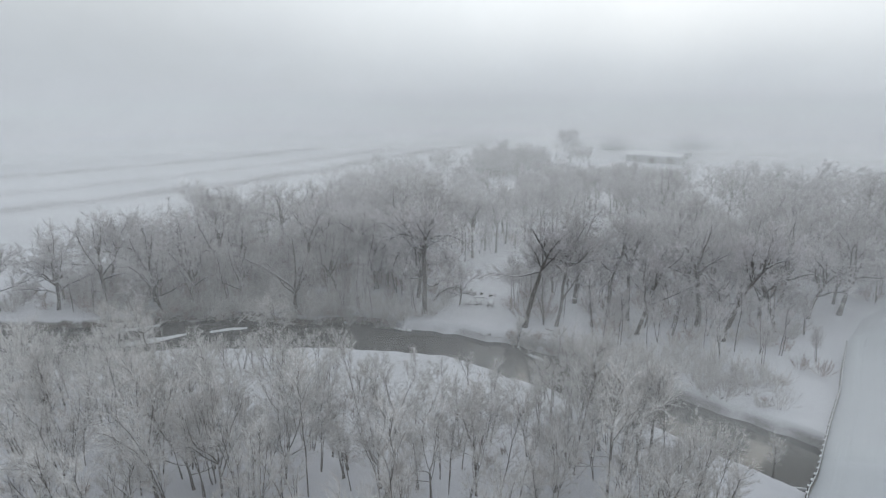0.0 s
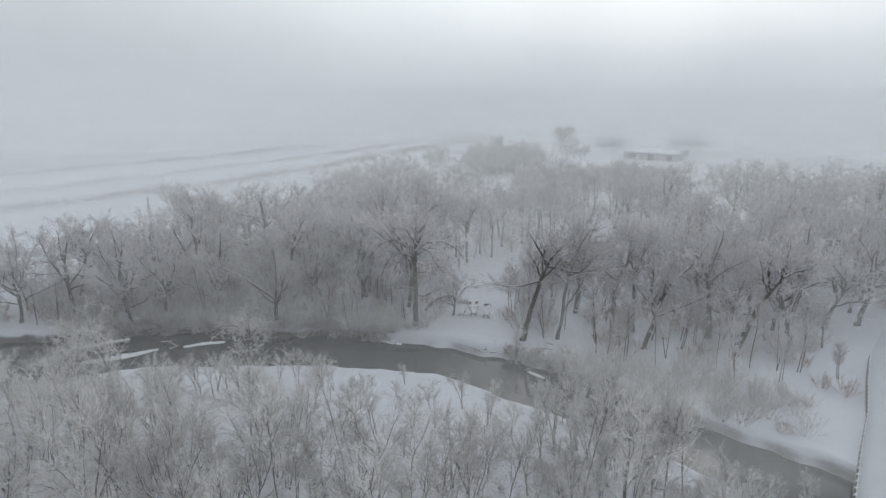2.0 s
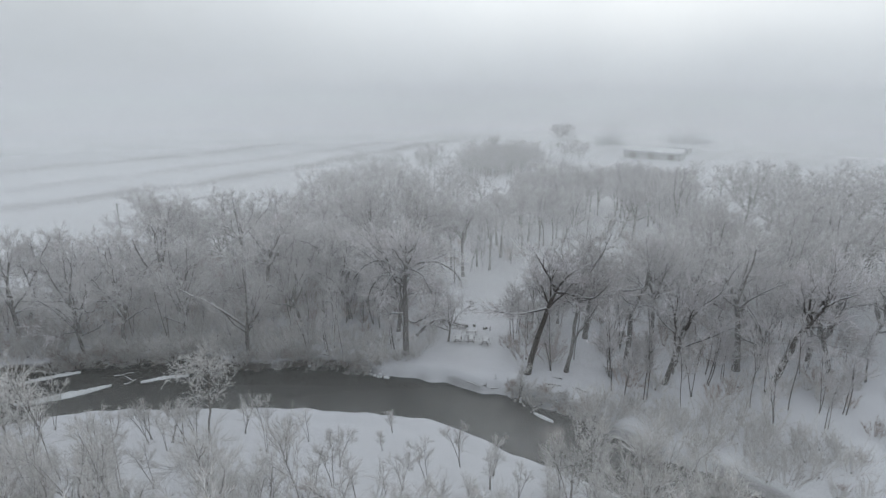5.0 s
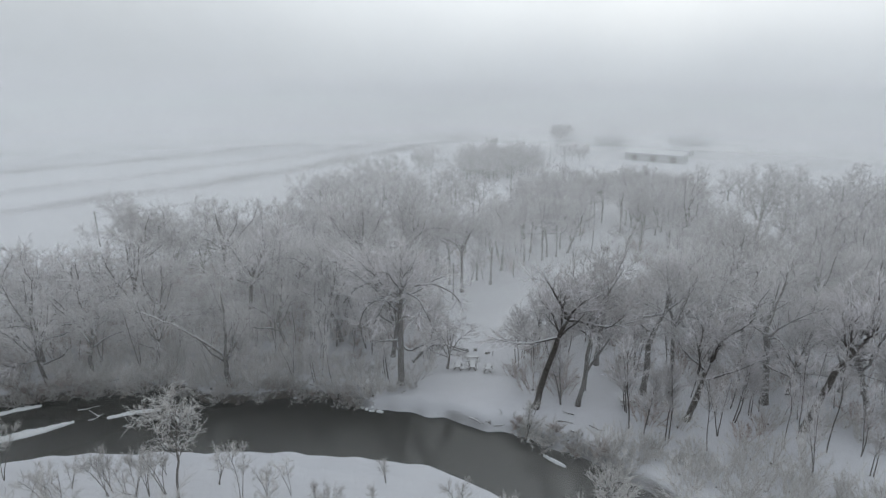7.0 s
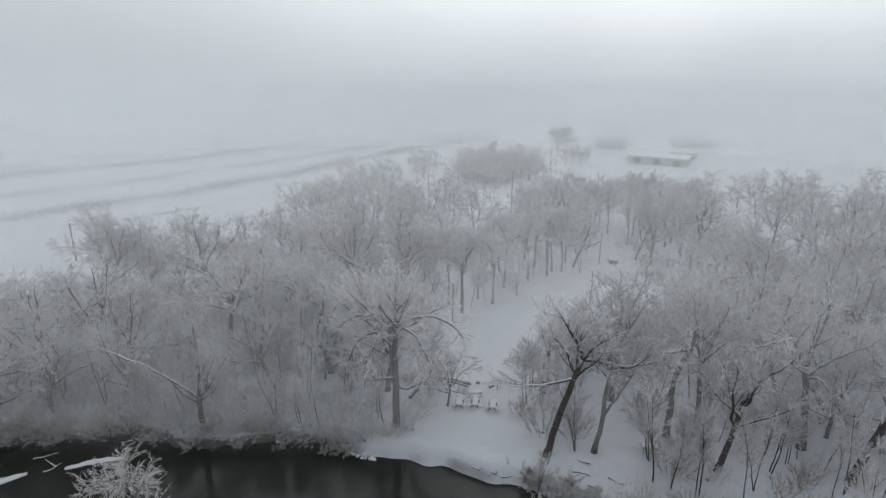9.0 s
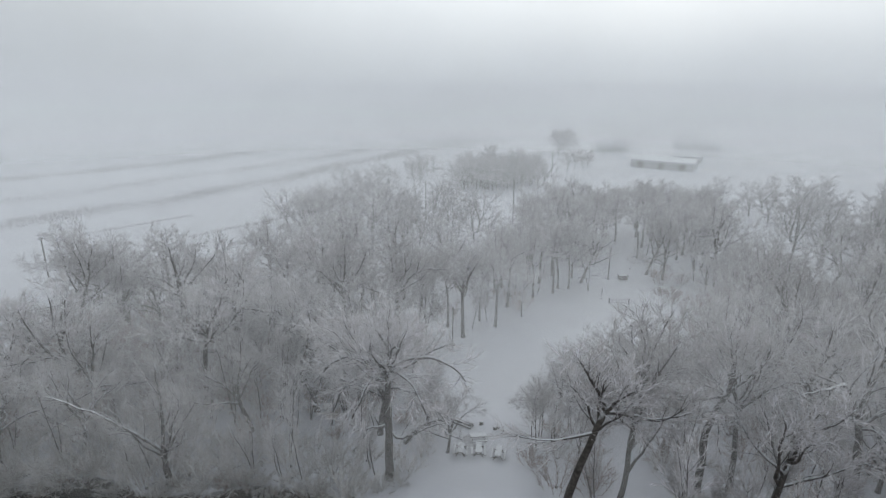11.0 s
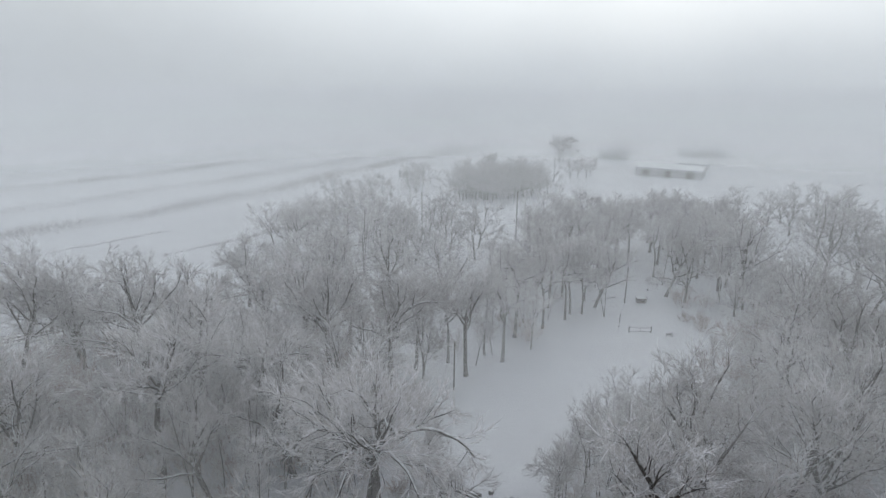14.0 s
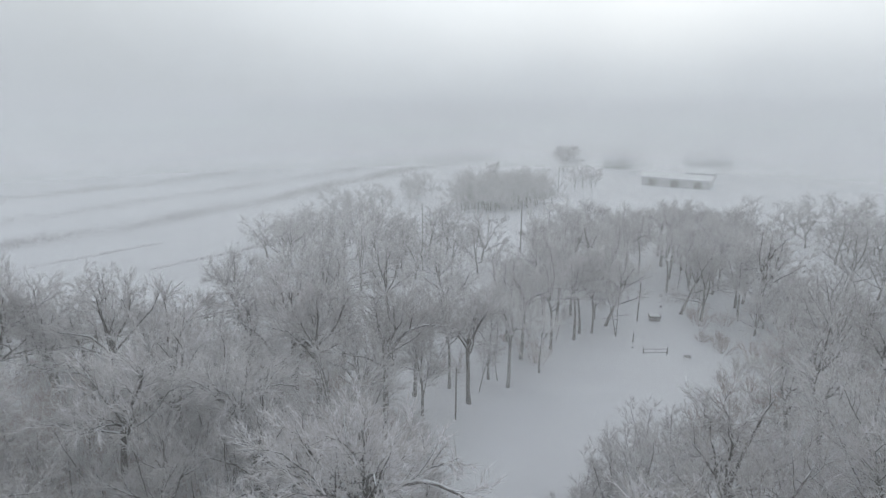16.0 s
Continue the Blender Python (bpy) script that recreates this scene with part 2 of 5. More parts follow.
def dome_limb(rng, start, turn, tilt, up, wide):
    """A crooked limb from start that ends on a dome of the given height and half width."""
    way = np.array([math.cos(turn) * math.sin(tilt), math.sin(turn) * math.sin(tilt), math.cos(tilt)])
    return bough(rng, start, way, rng.uniform(0.85, 1.05) / math.hypot(math.cos(tilt) / up, math.sin(tilt) / wide), 7, 0.17, 0.02)


def cottonwood(seed, height, fork, spread, lean=(0.0, 0.0), root=0.42, limbs=5, branches=8, lets=5, twigs=8, twig_r=0.038, open_to=1.4):
    """Trunk and crown meshes of a big bare tree whose trunk forks into crooked limbs."""
    rng = np.random.default_rng(seed)
    wood, fine = Tubes(), Tubes()
    trunk = bough(rng, (0, 0, -0.3), (lean[0], lean[1], 1), fork + 0.3, 7, 0.05, 0.02)
    radii = np.linspace(root, root * 0.62, 8)
    radii[0] *= 1.35
    wood.tube(trunk, radii, 8)
    lines = []
    turn = rng.uniform(0, 6.28)
    for k in range(limbs):
        a = turn + 6.28 * k / limbs + rng.normal(0, 0.3)
        tilt = 0.12 + (open_to - 0.12) * ((k * 0.618) % 1.0) + rng.normal(0, 0.06)
        s = 1.0 if k < 3 else rng.uniform(0.6, 0.97)
        p, _ = along(trunk, s)
        up = height - 0.8 - p[2]
        line = dome_limb(rng, p, a, tilt, up, 0.68 * up * spread)
        r = root * rng.uniform(0.36, 0.55)
        limb = Tubes()
        limb.tube(line, np.linspace(r, r * 0.22, 8), 6)
        wood.limbs.append(limb)
        lines.append((line, r, limb))
    grow_crown(rng, fine, lines, branches, lets, twigs, 1.6, 1.15, twig_r, -0.04)
    return wood, fine


def slender(seed, height, stems=1, twigs=11, lets=3, branches=9, twig_r=0.02, let_len=0.8, twig_len=0.5, splay=0.16, root=0.11):
    """Young upright trees: one or several thin stems with steep branches."""
    rng = np.random.default_rng(seed)
    wood, fine = Tubes(), Tubes()
    lines = []
    for k in range(stems):
        a = rng.uniform(0, 6.28)
        way = (math.cos(a) * splay * (0.4 + k * 0.5), math.sin(a) * splay * (0.4 + k * 0.5), 1)
        line = bough(rng, (rng.normal(0, 0.12), rng.normal(0, 0.12), -0.2), way, height * rng.uniform(0.75, 1.0), 8, 0.07, 0.04)
        r = root * rng.uniform(0.7, 1.0)
        stem = Tubes() if k else wood
        stem.tube(line, np.linspace(r, r * 0.25, 9), 5)
        if k:
            wood.limbs.append(stem)
        lines.append((line, r, stem))
    starts, ends = [], []
    for line, r, stem in lines:
        reach = np.linalg.norm(np.diff(line, axis=0), axis=1).sum()
        for _ in range(branches):
            s = rng.uniform(0.35, 0.98)
            p, way = along(line, s)
            b = bough(rng, p, aside(rng, way, rng.uniform(0.35, 0.8)), reach * rng.uniform(0.16, 0.3) * (1.35 - 0.7 * s), 3, 0.12, 0.1)
            stem.tube(b, np.linspace(max(r * 0.4 * (1.1 - s), 0.024), 0.012, 4), 3)
            for _ in range(lets):
                p2, w2 = along(b, rng.uniform(0.25, 1.0))
                c = bough(rng, p2, aside(rng, w2, rng.uniform(0.3, 0.8)), let_len * rng.uniform(0.6, 1.2), 2, 0.15, 0.1)
                fine.twigs(c[:-1], c[1:] + 0.3 * (c[1:] - c[:-1]), twig_r * 1.1)
                for _ in range(twigs):
                    p3, w3 = along(c, rng.uniform(0.1, 1.0))
                    starts.append(p3)
                    ends.append(p3 + aside(rng, w3, rng.uniform(0.2, 0.75)) * twig_len * rng.uniform(0.5, 1.4))
    fine.twigs(starts, ends, twig_r)
    return wood, fine


def brush(seed, height, width, stems=18, twigs=18, twig_r=0.027):
    """A bush: many thin stems that fan out from the ground."""
    rng = np.random.default_rng(seed)
    wood, fine = Tubes(), Tubes()
    starts, ends = [], []
    for _ in range(stems):
        a, out = rng.uniform(0, 6.28), rng.uniform(0.1, 1.0)
        root = (math.cos(a) * width * 0.25 * out, math.sin(a) * width * 0.25 * out, -0.1)
        line = bough(rng, root, (math.cos(a) * out * width / height * 0.6, math.sin(a) * out * width / height * 0.6, 1), height * rng.uniform(0.5, 1.05), 4, 0.15, -0.03)
        fine.tube(line[[0, 2, 4]], (0.032, 0.024, 0.012), 3)
        for _ in range(twigs):
            p, w = along(line, rng.uniform(0.25, 1.0))
            starts.append(p)
            ends.append(p + aside(rng, w, rng.uniform(0.25, 0.9)) * rng.uniform(0.35, 1.1))
    fine.twigs(starts, ends, twig_r)
    wood.tube([(0, 0, -0.2), (0.03, 0, 0.1), (0, 0.03, 0.3)], (0.16, 0.12, 0.05), 6)
    return wood, fine


def tree_thing(name, made, label, category, bark, twig, group=""):
    wood, fine = made
    ob = thing(name, 0, 0, -60, 0, label, category, group)
    part_mesh("trunk", mesh_of("trunk", wood.v, wood.f, bark, True), ob)
    for limb in wood.limbs:
        part_mesh("limb", mesh_of("limb", limb.v, limb.f, bark, True), ob)
    part_mesh("crown", mesh_of("crown", fine.v, fine.f, twig), ob)
    return ob


# ---- ground, river ----
FAR_BANK = [(-400, 95), (-150, 92), (-100, 88), (-75, 90), (-57, 92.6), (-51, 94), (-46, 95), (-41, 96.4), (-37, 96.8), (-31, 94.2), (-27, 93.8), (-20, 95.3), (-16, 95.2), (-9.7, 93),
            (-5, 92), (0.4, 90.7), (5.5, 88.2), (9.8, 87), (12, 85.6), (17, 82.4), (24, 75), (30, 71.5), (36, 66), (41, 62.3), (46, 57), (60, 44), (90, 22), (400, -160)]
NEAR_BANK = [(-400, 60), (-150, 60), (-100, 62), (-75, 68), (-64, 72.5), (-57, 75), (-52, 77), (-46, 79.6), (-40, 81), (-30, 81.6), (-15, 81.7), (-9, 81), (-4, 80.3), (0.4, 79), (3.4, 76.8), (8, 73.4),
             (13, 70.2), (19, 66.4), (26, 60), (33, 53.5), (38, 48.5), (46, 42), (60, 32), (90, 10), (400, -180)]
fx, fy = np.array(FAR_BANK, float).T
nx, ny = np.array(NEAR_BANK, float).T


def wave(x, y, k=1.0):
    return (np.sin(0.31 * k * x + 1.3 * np.sin(0.17 * k * y)) + np.sin(0.23 * k * y + 1.1 * np.sin(0.29 * k * x + 2.0)) + 0.5 * np.sin(0.9 * k * (x + 0.6 * y))) / 2.5


def ground_z(x, y):
    x, y = np.asarray(x, float), np.asarray(y, float)
    yf, yn = np.interp(x, fx, fy), np.interp(x, nx, ny)
    ragged = 0.5 * np.sin(0.9 * x + 0.7 * np.sin(0.33 * x)) + 0.3 * np.sin(1.7 * x + 1)
    from_far, from_near = (yf + 0.5 * ragged - y) * 0.85, (y - yn + 0.35 * ragged) * 0.85
    inside = np.minimum(from_far, from_near)
    low_bank = np.interp(x, (-14, -8), (0, 1))
    s = np.minimum(np.clip((from_far + 0.9 + 0.7 * low_bank) / (1.05 + 1.15 * low_bank), 0, 1), np.clip((from_near + 0.2) / 1.3, 0, 1))
    dip = s * s * (3 - 2 * s)
    z = 0.13 * wave(x, y) + 0.07 * wave(y + 7, x, 2.7)
    lip = np.clip(1 - np.abs(inside + 0.6) / 1.5, 0, 1) * (y < yn + 1) * 0.22
    bed = np.full_like(z, -2.3)
    return (z + lip) * (1 - dip) + bed * dip


def ticks(lo, hi, step, far, rate):
    mid_part = list(np.arange(lo, hi + 0.01, step))
    up, down, d = [], [], step
    while (up or mid_part)[-1] < far:
        d *= rate
        up.append((up or mid_part)[-1] + d)
    d = step
    first = mid_part[0]
    while (down or [first])[-1] > -far:
        d *= rate
        down.append((down or [first])[-1] - d)
    return np.array(down[::-1] + mid_part + up)


gx = ticks(-62, 48, 0.7, 2600, 1.1)
out = ticks(0, 1.2, 0.28, 2600, 1.09)
out = out[out >= 0]
side = np.array([0.25, 0.5, 0.75, 1.0, 1.3, 1.7, 2.3])
lows, highs = np.interp(gx, nx, ny), np.interp(gx, fx, fy)
# rows follow the two banks, so that the cut edges run clean
Y = np.concatenate([[lows - d for d in out[::-1]], [lows + d for d in side], [lows + 2.3 + (highs - lows - 4.6) * u for u in np.linspace(0.08, 0.92, 12)],
                    [highs - d for d in side[::-1]], [highs + d for d in out]])
X = np.broadcast_to(gx, Y.shape)
Z = ground_z(X, Y)
rows_n, cols = Y.shape
quads = [(r * cols + c, r * cols + c + 1, (r + 1) * cols + c + 1, (r + 1) * cols + c) for r in range(rows_n - 1) for c in range(cols - 1)]
ground = new("ground", mesh_of("ground", np.stack([X, Y, Z], -1).reshape(-1, 3).tolist(), quads, SNOW, True))
tagged(ground, "flat snow-covered river plain with a winding channel", "ground", kind="structure")

WATER_Z = -1.5
wx = np.concatenate([np.arange(-400, -60, 20.0), np.arange(-60, 60, 2.0), np.arange(60, 401, 20.0)])
wv = [(x, y, WATER_Z) for x in wx for y in (float(np.interp(x, nx, ny)) - 0.6, float(np.interp(x, fx, fy)) + 0.6)]
wf = [(2 * k, 2 * k + 2, 2 * k + 3, 2 * k + 1) for k in range(len(wx) - 1)]
tagged(new("water", mesh_of("water", wv, wf, WATER)), "dark open river water between snowy banks", "river", kind="structure")



def gravel_bar(axis, width, seed):
    """A low crescent of gravel under snow, its outline uneven."""
    r2 = np.random.default_rng(seed)
    axis = np.array(axis, float)
    n = 26
    u = np.linspace(0, len(axis) - 1, n)
    mid_line = np.stack([np.interp(u, range(len(axis)), axis[:, k]) for k in range(2)], 1)
    mid_line[1:-1] = (mid_line[:-2] + mid_line[1:-1] + mid_line[2:]) / 3
    way = np.gradient(mid_line, axis=0)
    side = np.stack([-way[:, 1], way[:, 0]], 1) / np.linalg.norm(way, axis=1)[:, None]
    swell = np.sin(np.linspace(0.12, 3.02, n)) ** 0.7 * width
    verts, faces = [], []
    for lane, z in ((-1.0, -1.75), (-0.8, -1.46), (-0.35, -1.3), (0.2, -1.27), (0.7, -1.4), (1.0, -1.75)):
        rough = 1 + 0.22 * np.convolve(r2.normal(0, 1, n + 2), (0.3, 0.4, 0.3), "valid")
        for p, q, w, h in zip(mid_line, side, swell * rough, 0.06 * r2.normal(0, 1, n)):
            verts.append((*(p + q * lane * w), z + (h if z > -1.7 else 0)))
    for a in range(5):
        for b in range(n - 1):
            faces.append((a * n + b, a * n + b + 1, (a + 1) * n + b + 1, (a + 1) * n + b))
    tagged(new("gravel_bar", mesh_of("gravel_bar", verts, faces, SNOW_CLEAN, True)), "low snow-covered gravel bar in the river", "gravel bar", "gravel bars", "structure")


gravel_bar([(-55, 84.2), (-51.6, 85.7), (-48.8, 87.2), (-45.2, 89.4)], 1.0, 11)
gravel_bar([(-41.6, 90.2), (-39.8, 91.2), (-38, 91.9), (-35.8, 92.2)], 0.5, 12)
gravel_bar([(-58, 89.6), (-55.6, 91), (-53.6, 92.2), (-51.6, 92.9)], 0.6, 13)
gravel_bar([(11.8, 83.6), (12.6, 82.9), (13.4, 82.2), (14, 81.6)], 0.3, 14)
# ---- trees ----
def hero(seed, trunk, root, limbs, height, wide, extra=8, branches=7, lets=6, twigs=8, twig_r=0.023, droop=-0.04, let_len=1.6, least=2.4, twig_len=1.05):
    """A tree of known stance: its trunk and main limbs follow the given bends; extra limbs fill out the crown."""
    rng = np.random.default_rng(seed)
    wood, fine = Tubes(), Tubes()

    def smooth_line(pts):
        pts = np.array(pts, float)
        s = np.linspace(0, len(pts) - 1, 3 * len(pts) - 2)
        line = np.stack([np.interp(s, range(len(pts)), pts[:, k]) for k in range(3)], 1)
        line[1:-1] = 0.25 * line[:-2] + 0.5 * line[1:-1] + 0.25 * line[2:]
        line[1:-1] += rng.normal(0, 0.05, line[1:-1].shape)
        return line

    t = smooth_line([(0, 0, -0.3), *trunk])
    radii = np.linspace(root, root * 0.62, len(t))
    radii[0] *= 1.4
    wood.tube(t, radii, 9)
    top = t[-1]
    shapes = [(smooth_line([top, *pts] if np.ndim(pts[0]) else [along(t, pts[0])[0], *pts[1:]]), root * (0.55 if k < 2 else 0.42)) for k, pts in enumerate(limbs)]
    for k in range(extra):
        p, _ = along(t, rng.uniform(0.78, 1.0))
        shapes.append((dome_limb(rng, p, 2.4 * k + seed, 0.25 + 1.05 * ((k * 0.618) % 1.0), height - p[2], wide), root * 0.36))
    lines = []
    for line, r in shapes:
        limb = Tubes()
        limb.tube(line, np.linspace(r, r * 0.25, len(line)), 7)
        wood.limbs.append(limb)
        lines.append((line, r, limb))
    grow_crown(rng, fine, lines, branches, lets, twigs, let_len, twig_len, twig_r, droop, least)
    return wood, fine


WOODS, NEAR = "trees of the river wood", "saplings on the near bank"
BIG = [tree_thing("cottonwood_tree", cottonwood(10 + k, h, f, s, l, r, n + 2, 8, 5, 8, 0.026), "tall bare cottonwood with dark trunk and rime-white twigs", "tree", BARK, TWIG, WOODS)
       for k, (h, f, s, l, r, n) in enumerate([(16, 5.5, 1.1, (0.05, 0.02), 0.36, 6), (17.5, 7, 1.2, (-0.08, 0.03), 0.42, 6), (15, 4.5, 1.3, (0.12, 0), 0.34, 7),
                                               (17, 8, 1.0, (0.15, -0.05), 0.36, 6), (15.5, 6, 1.1, (-0.15, 0.05), 0.38, 6)])]
MID = [tree_thing("young_tree", slender(40 + k, h, n, 9, 4, 12, 0.024, 1.3, 0.95, 0.16, 0.12), "slender bare frosted tree with thin dark stems", "tree", BARK, TWIG, WOODS)
       for k, (h, n) in enumerate([(10, 1), (11.5, 2), (8.5, 2), (12, 1)])]
YOUNG = [tree_thing("sapling", slender(60 + k, h, n, 9, 4, b, 0.016, 1.0, 0.75, 0.15, 0.085), "thin rime-covered sapling rising from snow", "sapling", BARK_YOUNG, TWIG_YOUNG, NEAR)
         for k, (h, n, b) in enumerate([(10, 2, 11), (12.5, 2, 12), (8, 3, 8), (14, 1, 20), (6.5, 3, 7), (11, 3, 9)])]
BUSH = [tree_thing("bush", brush(80 + k, h, w), "low bush of fanned brown frosted stems", "bush", BARK_YOUNG, TWIG_BROWN, "bushes of the undergrowth") for k, (h, w) in enumerate([(3.0, 3.4), (2.2, 2.8), (4.2, 4.2)])]
RIME_BUSH = [tree_thing("rimed_bush", brush(85 + k, h, w, 20, 22, 0.022), "bush thick with white rime by the river", "bush", BARK_YOUNG, TWIG_YOUNG, "rimed bushes along the bank") for k, (h, w) in enumerate([(3.2, 4.2), (4.6, 4.6), (2.2, 3.6)])]
FAR_TREE = [tree_thing("distant_tree", cottonwood(90 + k, h, f, 1.2, (0, 0), 0.3, 7, 6, 4, 6, 0.05), "distant bare tree softened by rime", "tree", BARK, TWIG, "trees beyond the wood") for k, (h, f) in enumerate([(14, 3.5), (15.5, 5), (12, 2.5)])]
BANK_TREE = [tree_thing("young_cottonwood", cottonwood(70 + k, h, f, 0.8, l, 0.17, n, 8, 5, 8, 0.016), "young cottonwood white with rime on the bank", "tree", BARK_YOUNG, TWIG_YOUNG, NEAR)
             for k, (h, f, l, n) in enumerate([(14, 5, (0.1, 0), 6), (12, 3.5, (-0.12, 0.05), 6), (15, 6, (0.05, 0.1), 6)])]
STRAIGHT = [tree_thing("cottonwood_tree", cottonwood(30 + k, h, f, 0.9, l, r, 7, 7, 5, 7, 0.024, 1.1), "straight dark-trunked cottonwood at the clearing's edge", "tree", BARK, TWIG, "trunks along the clearing")
            for k, (h, f, l, r) in enumerate([(15.5, 8.5, (0.0, 0.0), 0.3), (14.5, 8, (0.06, 0.0), 0.24), (13.5, 7, (-0.1, 0.02), 0.2)])]
PROTOTYPES = [*STRAIGHT, *BANK_TREE, *BIG, *MID, *YOUNG, *BUSH, *RIME_BUSH, *FAR_TREE]

rng = np.random.default_rng(7)
taken = []


def stand(x, y, label, made, name="cottonwood_tree", bark=BARK, twig=TWIG, group=WOODS):
    """Sets a tree of known stance at its place."""
    ob = tree_thing(name, made, label, "tree", bark, twig, group)
    ob.matrix_world = pose(x, y, float(ground_z(x, y)))
    taken.append((x, y))


# limbs leave the trunk's top, or the named share of its length
stand(-5.4, 97.0, "big old cottonwood with arching limbs over the tables", hero(
    201, [(0.1, 0, 4), (0.1, -0.3, 9), (0.2, -0.6, 13)], 0.48,
    [[(-1.2, -0.8, 14.4), (-3.4, -1, 15), (-5.4, -1.2, 14.3), (-7.0, -1.4, 12.2)], [(0.9, -0.7, 13.6), (2.5, -0.8, 14.6), (4.6, -0.8, 14.7), (6.6, -0.6, 13.6), (8, -0.4, 11.8)],
     [(0.5, -0.5, 15), (0.8, -0.3, 17)], (0.9, (-2.2, -1.3, 13), (-4, -1.6, 12.0), (-5.2, -1.8, 9.2)), [(1.4, -3, 14.4), (3, -5.4, 14.2), (4.2, -7, 12.2)],
     [(-0.6, -3, 14.6), (-1.4, -5.6, 14.0), (-2.4, -7.4, 12)], (0.45, (1.4, -0.6, 5.2), (3.2, -1, 6.4), (5.4, -1, 7.4)), (0.5, (-1.5, -1.2, 7), (-3.0, -2.2, 7.2))], 20.5, 8.5, 14, 7, 6, 9))
stand(11.8, 91.2, "leaning dark cottonwood bent over at the top", hero(
    202, [(0.8, -0.3, 4), (1.8, -0.8, 8.5), (2.9, -1.4, 12.6)], 0.42,
    [[(4.5, -1.4, 12.4), (6.5, -1.2, 11.7), (9, -1, 11.7), (11, -1, 12.3)], [(2.4, -1, 14.2), (1.2, -0.6, 16), (0.3, -0.3, 17.5)], (0.8, (0, -1, 9.5), (-3, -0.8, 9.2), (-4.8, -0.6, 9.6)),
     [(3.6, -2.6, 14.5), (4.6, -4, 16.2)]], 17.0, 5.0, 4))
stand(17.3, 91.8, "dark forked tree leaning slightly over snow", hero(
    203, [(0.6, 0, 4), (0.9, 0.1, 8.5), (1.1, 0.2, 12)], 0.3,
    [(0.37, (2, 0.2, 6.6), (3.3, 0.3, 9), (4, 0.4, 11)), [(2.6, 0.2, 15), (4.4, 0.4, 18.5)], [(0, 1, 14), (-1.4, 1.6, 16.5)], (0.75, (-0.6, -1, 11), (-2.2, -2, 13))], 18.0, 5.5, 5))
stand(26.4, 94.7, "dark bent cottonwood with a long white limb", hero(
    208, [(0.1, 0, 4), (0.2, 0, 8.6), (1.7, 0, 11.6)], 0.42,
    [[(-0.2, -0.2, 11), (-2.6, -0.4, 11.1), (-5.2, -0.5, 11.3)], [(2, 0.4, 14.4), (1.6, 0.8, 17)], [(4, 0.3, 13.4), (6, 0.6, 15.4)], (0.7, (-1.5, -1.4, 10), (-3, -2.4, 12.5))], 17.0, 5.0, 4))
stand(29.9, 94.8, "upright dark cottonwood with rime-white crown", hero(
    209, [(-0.1, 0, 4.3), (-0.7, 0, 10.4)], 0.34, [[(-1.6, 0, 14.4), (-2.2, 0, 16.4)], [(1, 0.4, 13.5), (2.4, 0.6, 16.6)]], 17.0, 5.5, 6))
stand(22.3, 102.8, "forked cottonwood with fans of white twigs", hero(
    210, [(0.1, 0, 5), (0.6, -0.1, 8.6)], 0.36,
    [[(-1, -0.4, 11), (-3, -0.8, 13.5)], [(1, -0.6, 12.5), (2.6, -1, 17.5)], [(3.8, -0.3, 10.3), (6, -0.5, 12.6)], [(2, -2, 10.5), (3.6, -4, 11.6)]], 17.5, 6.0, 6))
stand(41.2, 92.8, "dark tree with a long crooked snow-topped limb", hero(
    204, [(-0.3, 0, 4), (-0.9, -0.1, 7.5), (-1.4, -0.2, 10)], 0.46,
    [[(-2.4, -0.2, 12), (-3.6, -0.3, 14), (-5, -0.3, 13.4), (-7, -0.3, 12.8), (-8.6, -0.3, 12.2)], [(-0.6, 0.4, 12), (0.4, 1, 15), (1, 1.5, 17.5)], (0.9, (0.5, -0.5, 11), (2.5, -0.8, 12.6), (5, -1, 13.4))], 17.0, 6.0, 5))
stand(42.6, 86.6, "dark tree leaning far over with a bare trunk", hero(
    205, [(1.2, 0, 4.5), (2.9, 0, 9), (5, 0.2, 12)], 0.42, [[(7, 0.4, 13), (9.4, 0.6, 13.4)], [(5.6, 0.6, 14.4), (6, 1, 17)], (0.75, (2.2, -0.6, 11.6), (1.4, -1, 14))], 17.0, 5.0, 4))
stand(49.0, 120.0, "thick dark cottonwood rising over brown undergrowth", hero(
    211, [(0.1, 0, 4), (0.3, 0, 8.2)], 0.5, [[(-1.2, 0, 11), (-3.2, 0, 14.2)], [(2.4, 0.2, 9.4), (4.8, 0.4, 10.6)], [(0.8, 0.6, 12), (1.2, 1, 15)]], 15.5, 6.5, 7))
stand(-28.2, 95.8, "dark tree with a long limb leaning over undergrowth", hero(
    206, [(0.2, -0.6, 2.5), (0.5, -1.4, 5)], 0.38,
    [[(-1.7, -1.6, 7), (-4.6, -1.8, 9.2), (-7.6, -2, 10.8), (-9.6, -2, 11.4)], [(0.8, -1, 8), (0.6, -0.6, 12), (0.2, 0, 14)], (0.8, (2.2, -1, 7), (4, -0.8, 10))], 13.0, 5.0, 4))
stand(-6.4, 121.3, "tall cottonwood whose top forks in two curves", hero(
    212, [(0.2, 0, 6), (0.4, -0.2, 12)], 0.42, [[(-0.2, -0.3, 14.5), (-0.5, -0.3, 17.8)], [(2.8, -0.3, 14.7), (4.8, -0.3, 15.5), (7.1, -0.3, 15.2)], [(1.6, -0.4, 14.6), (1.5, -0.8, 17.8)]], 17.5, 6.0, 7))
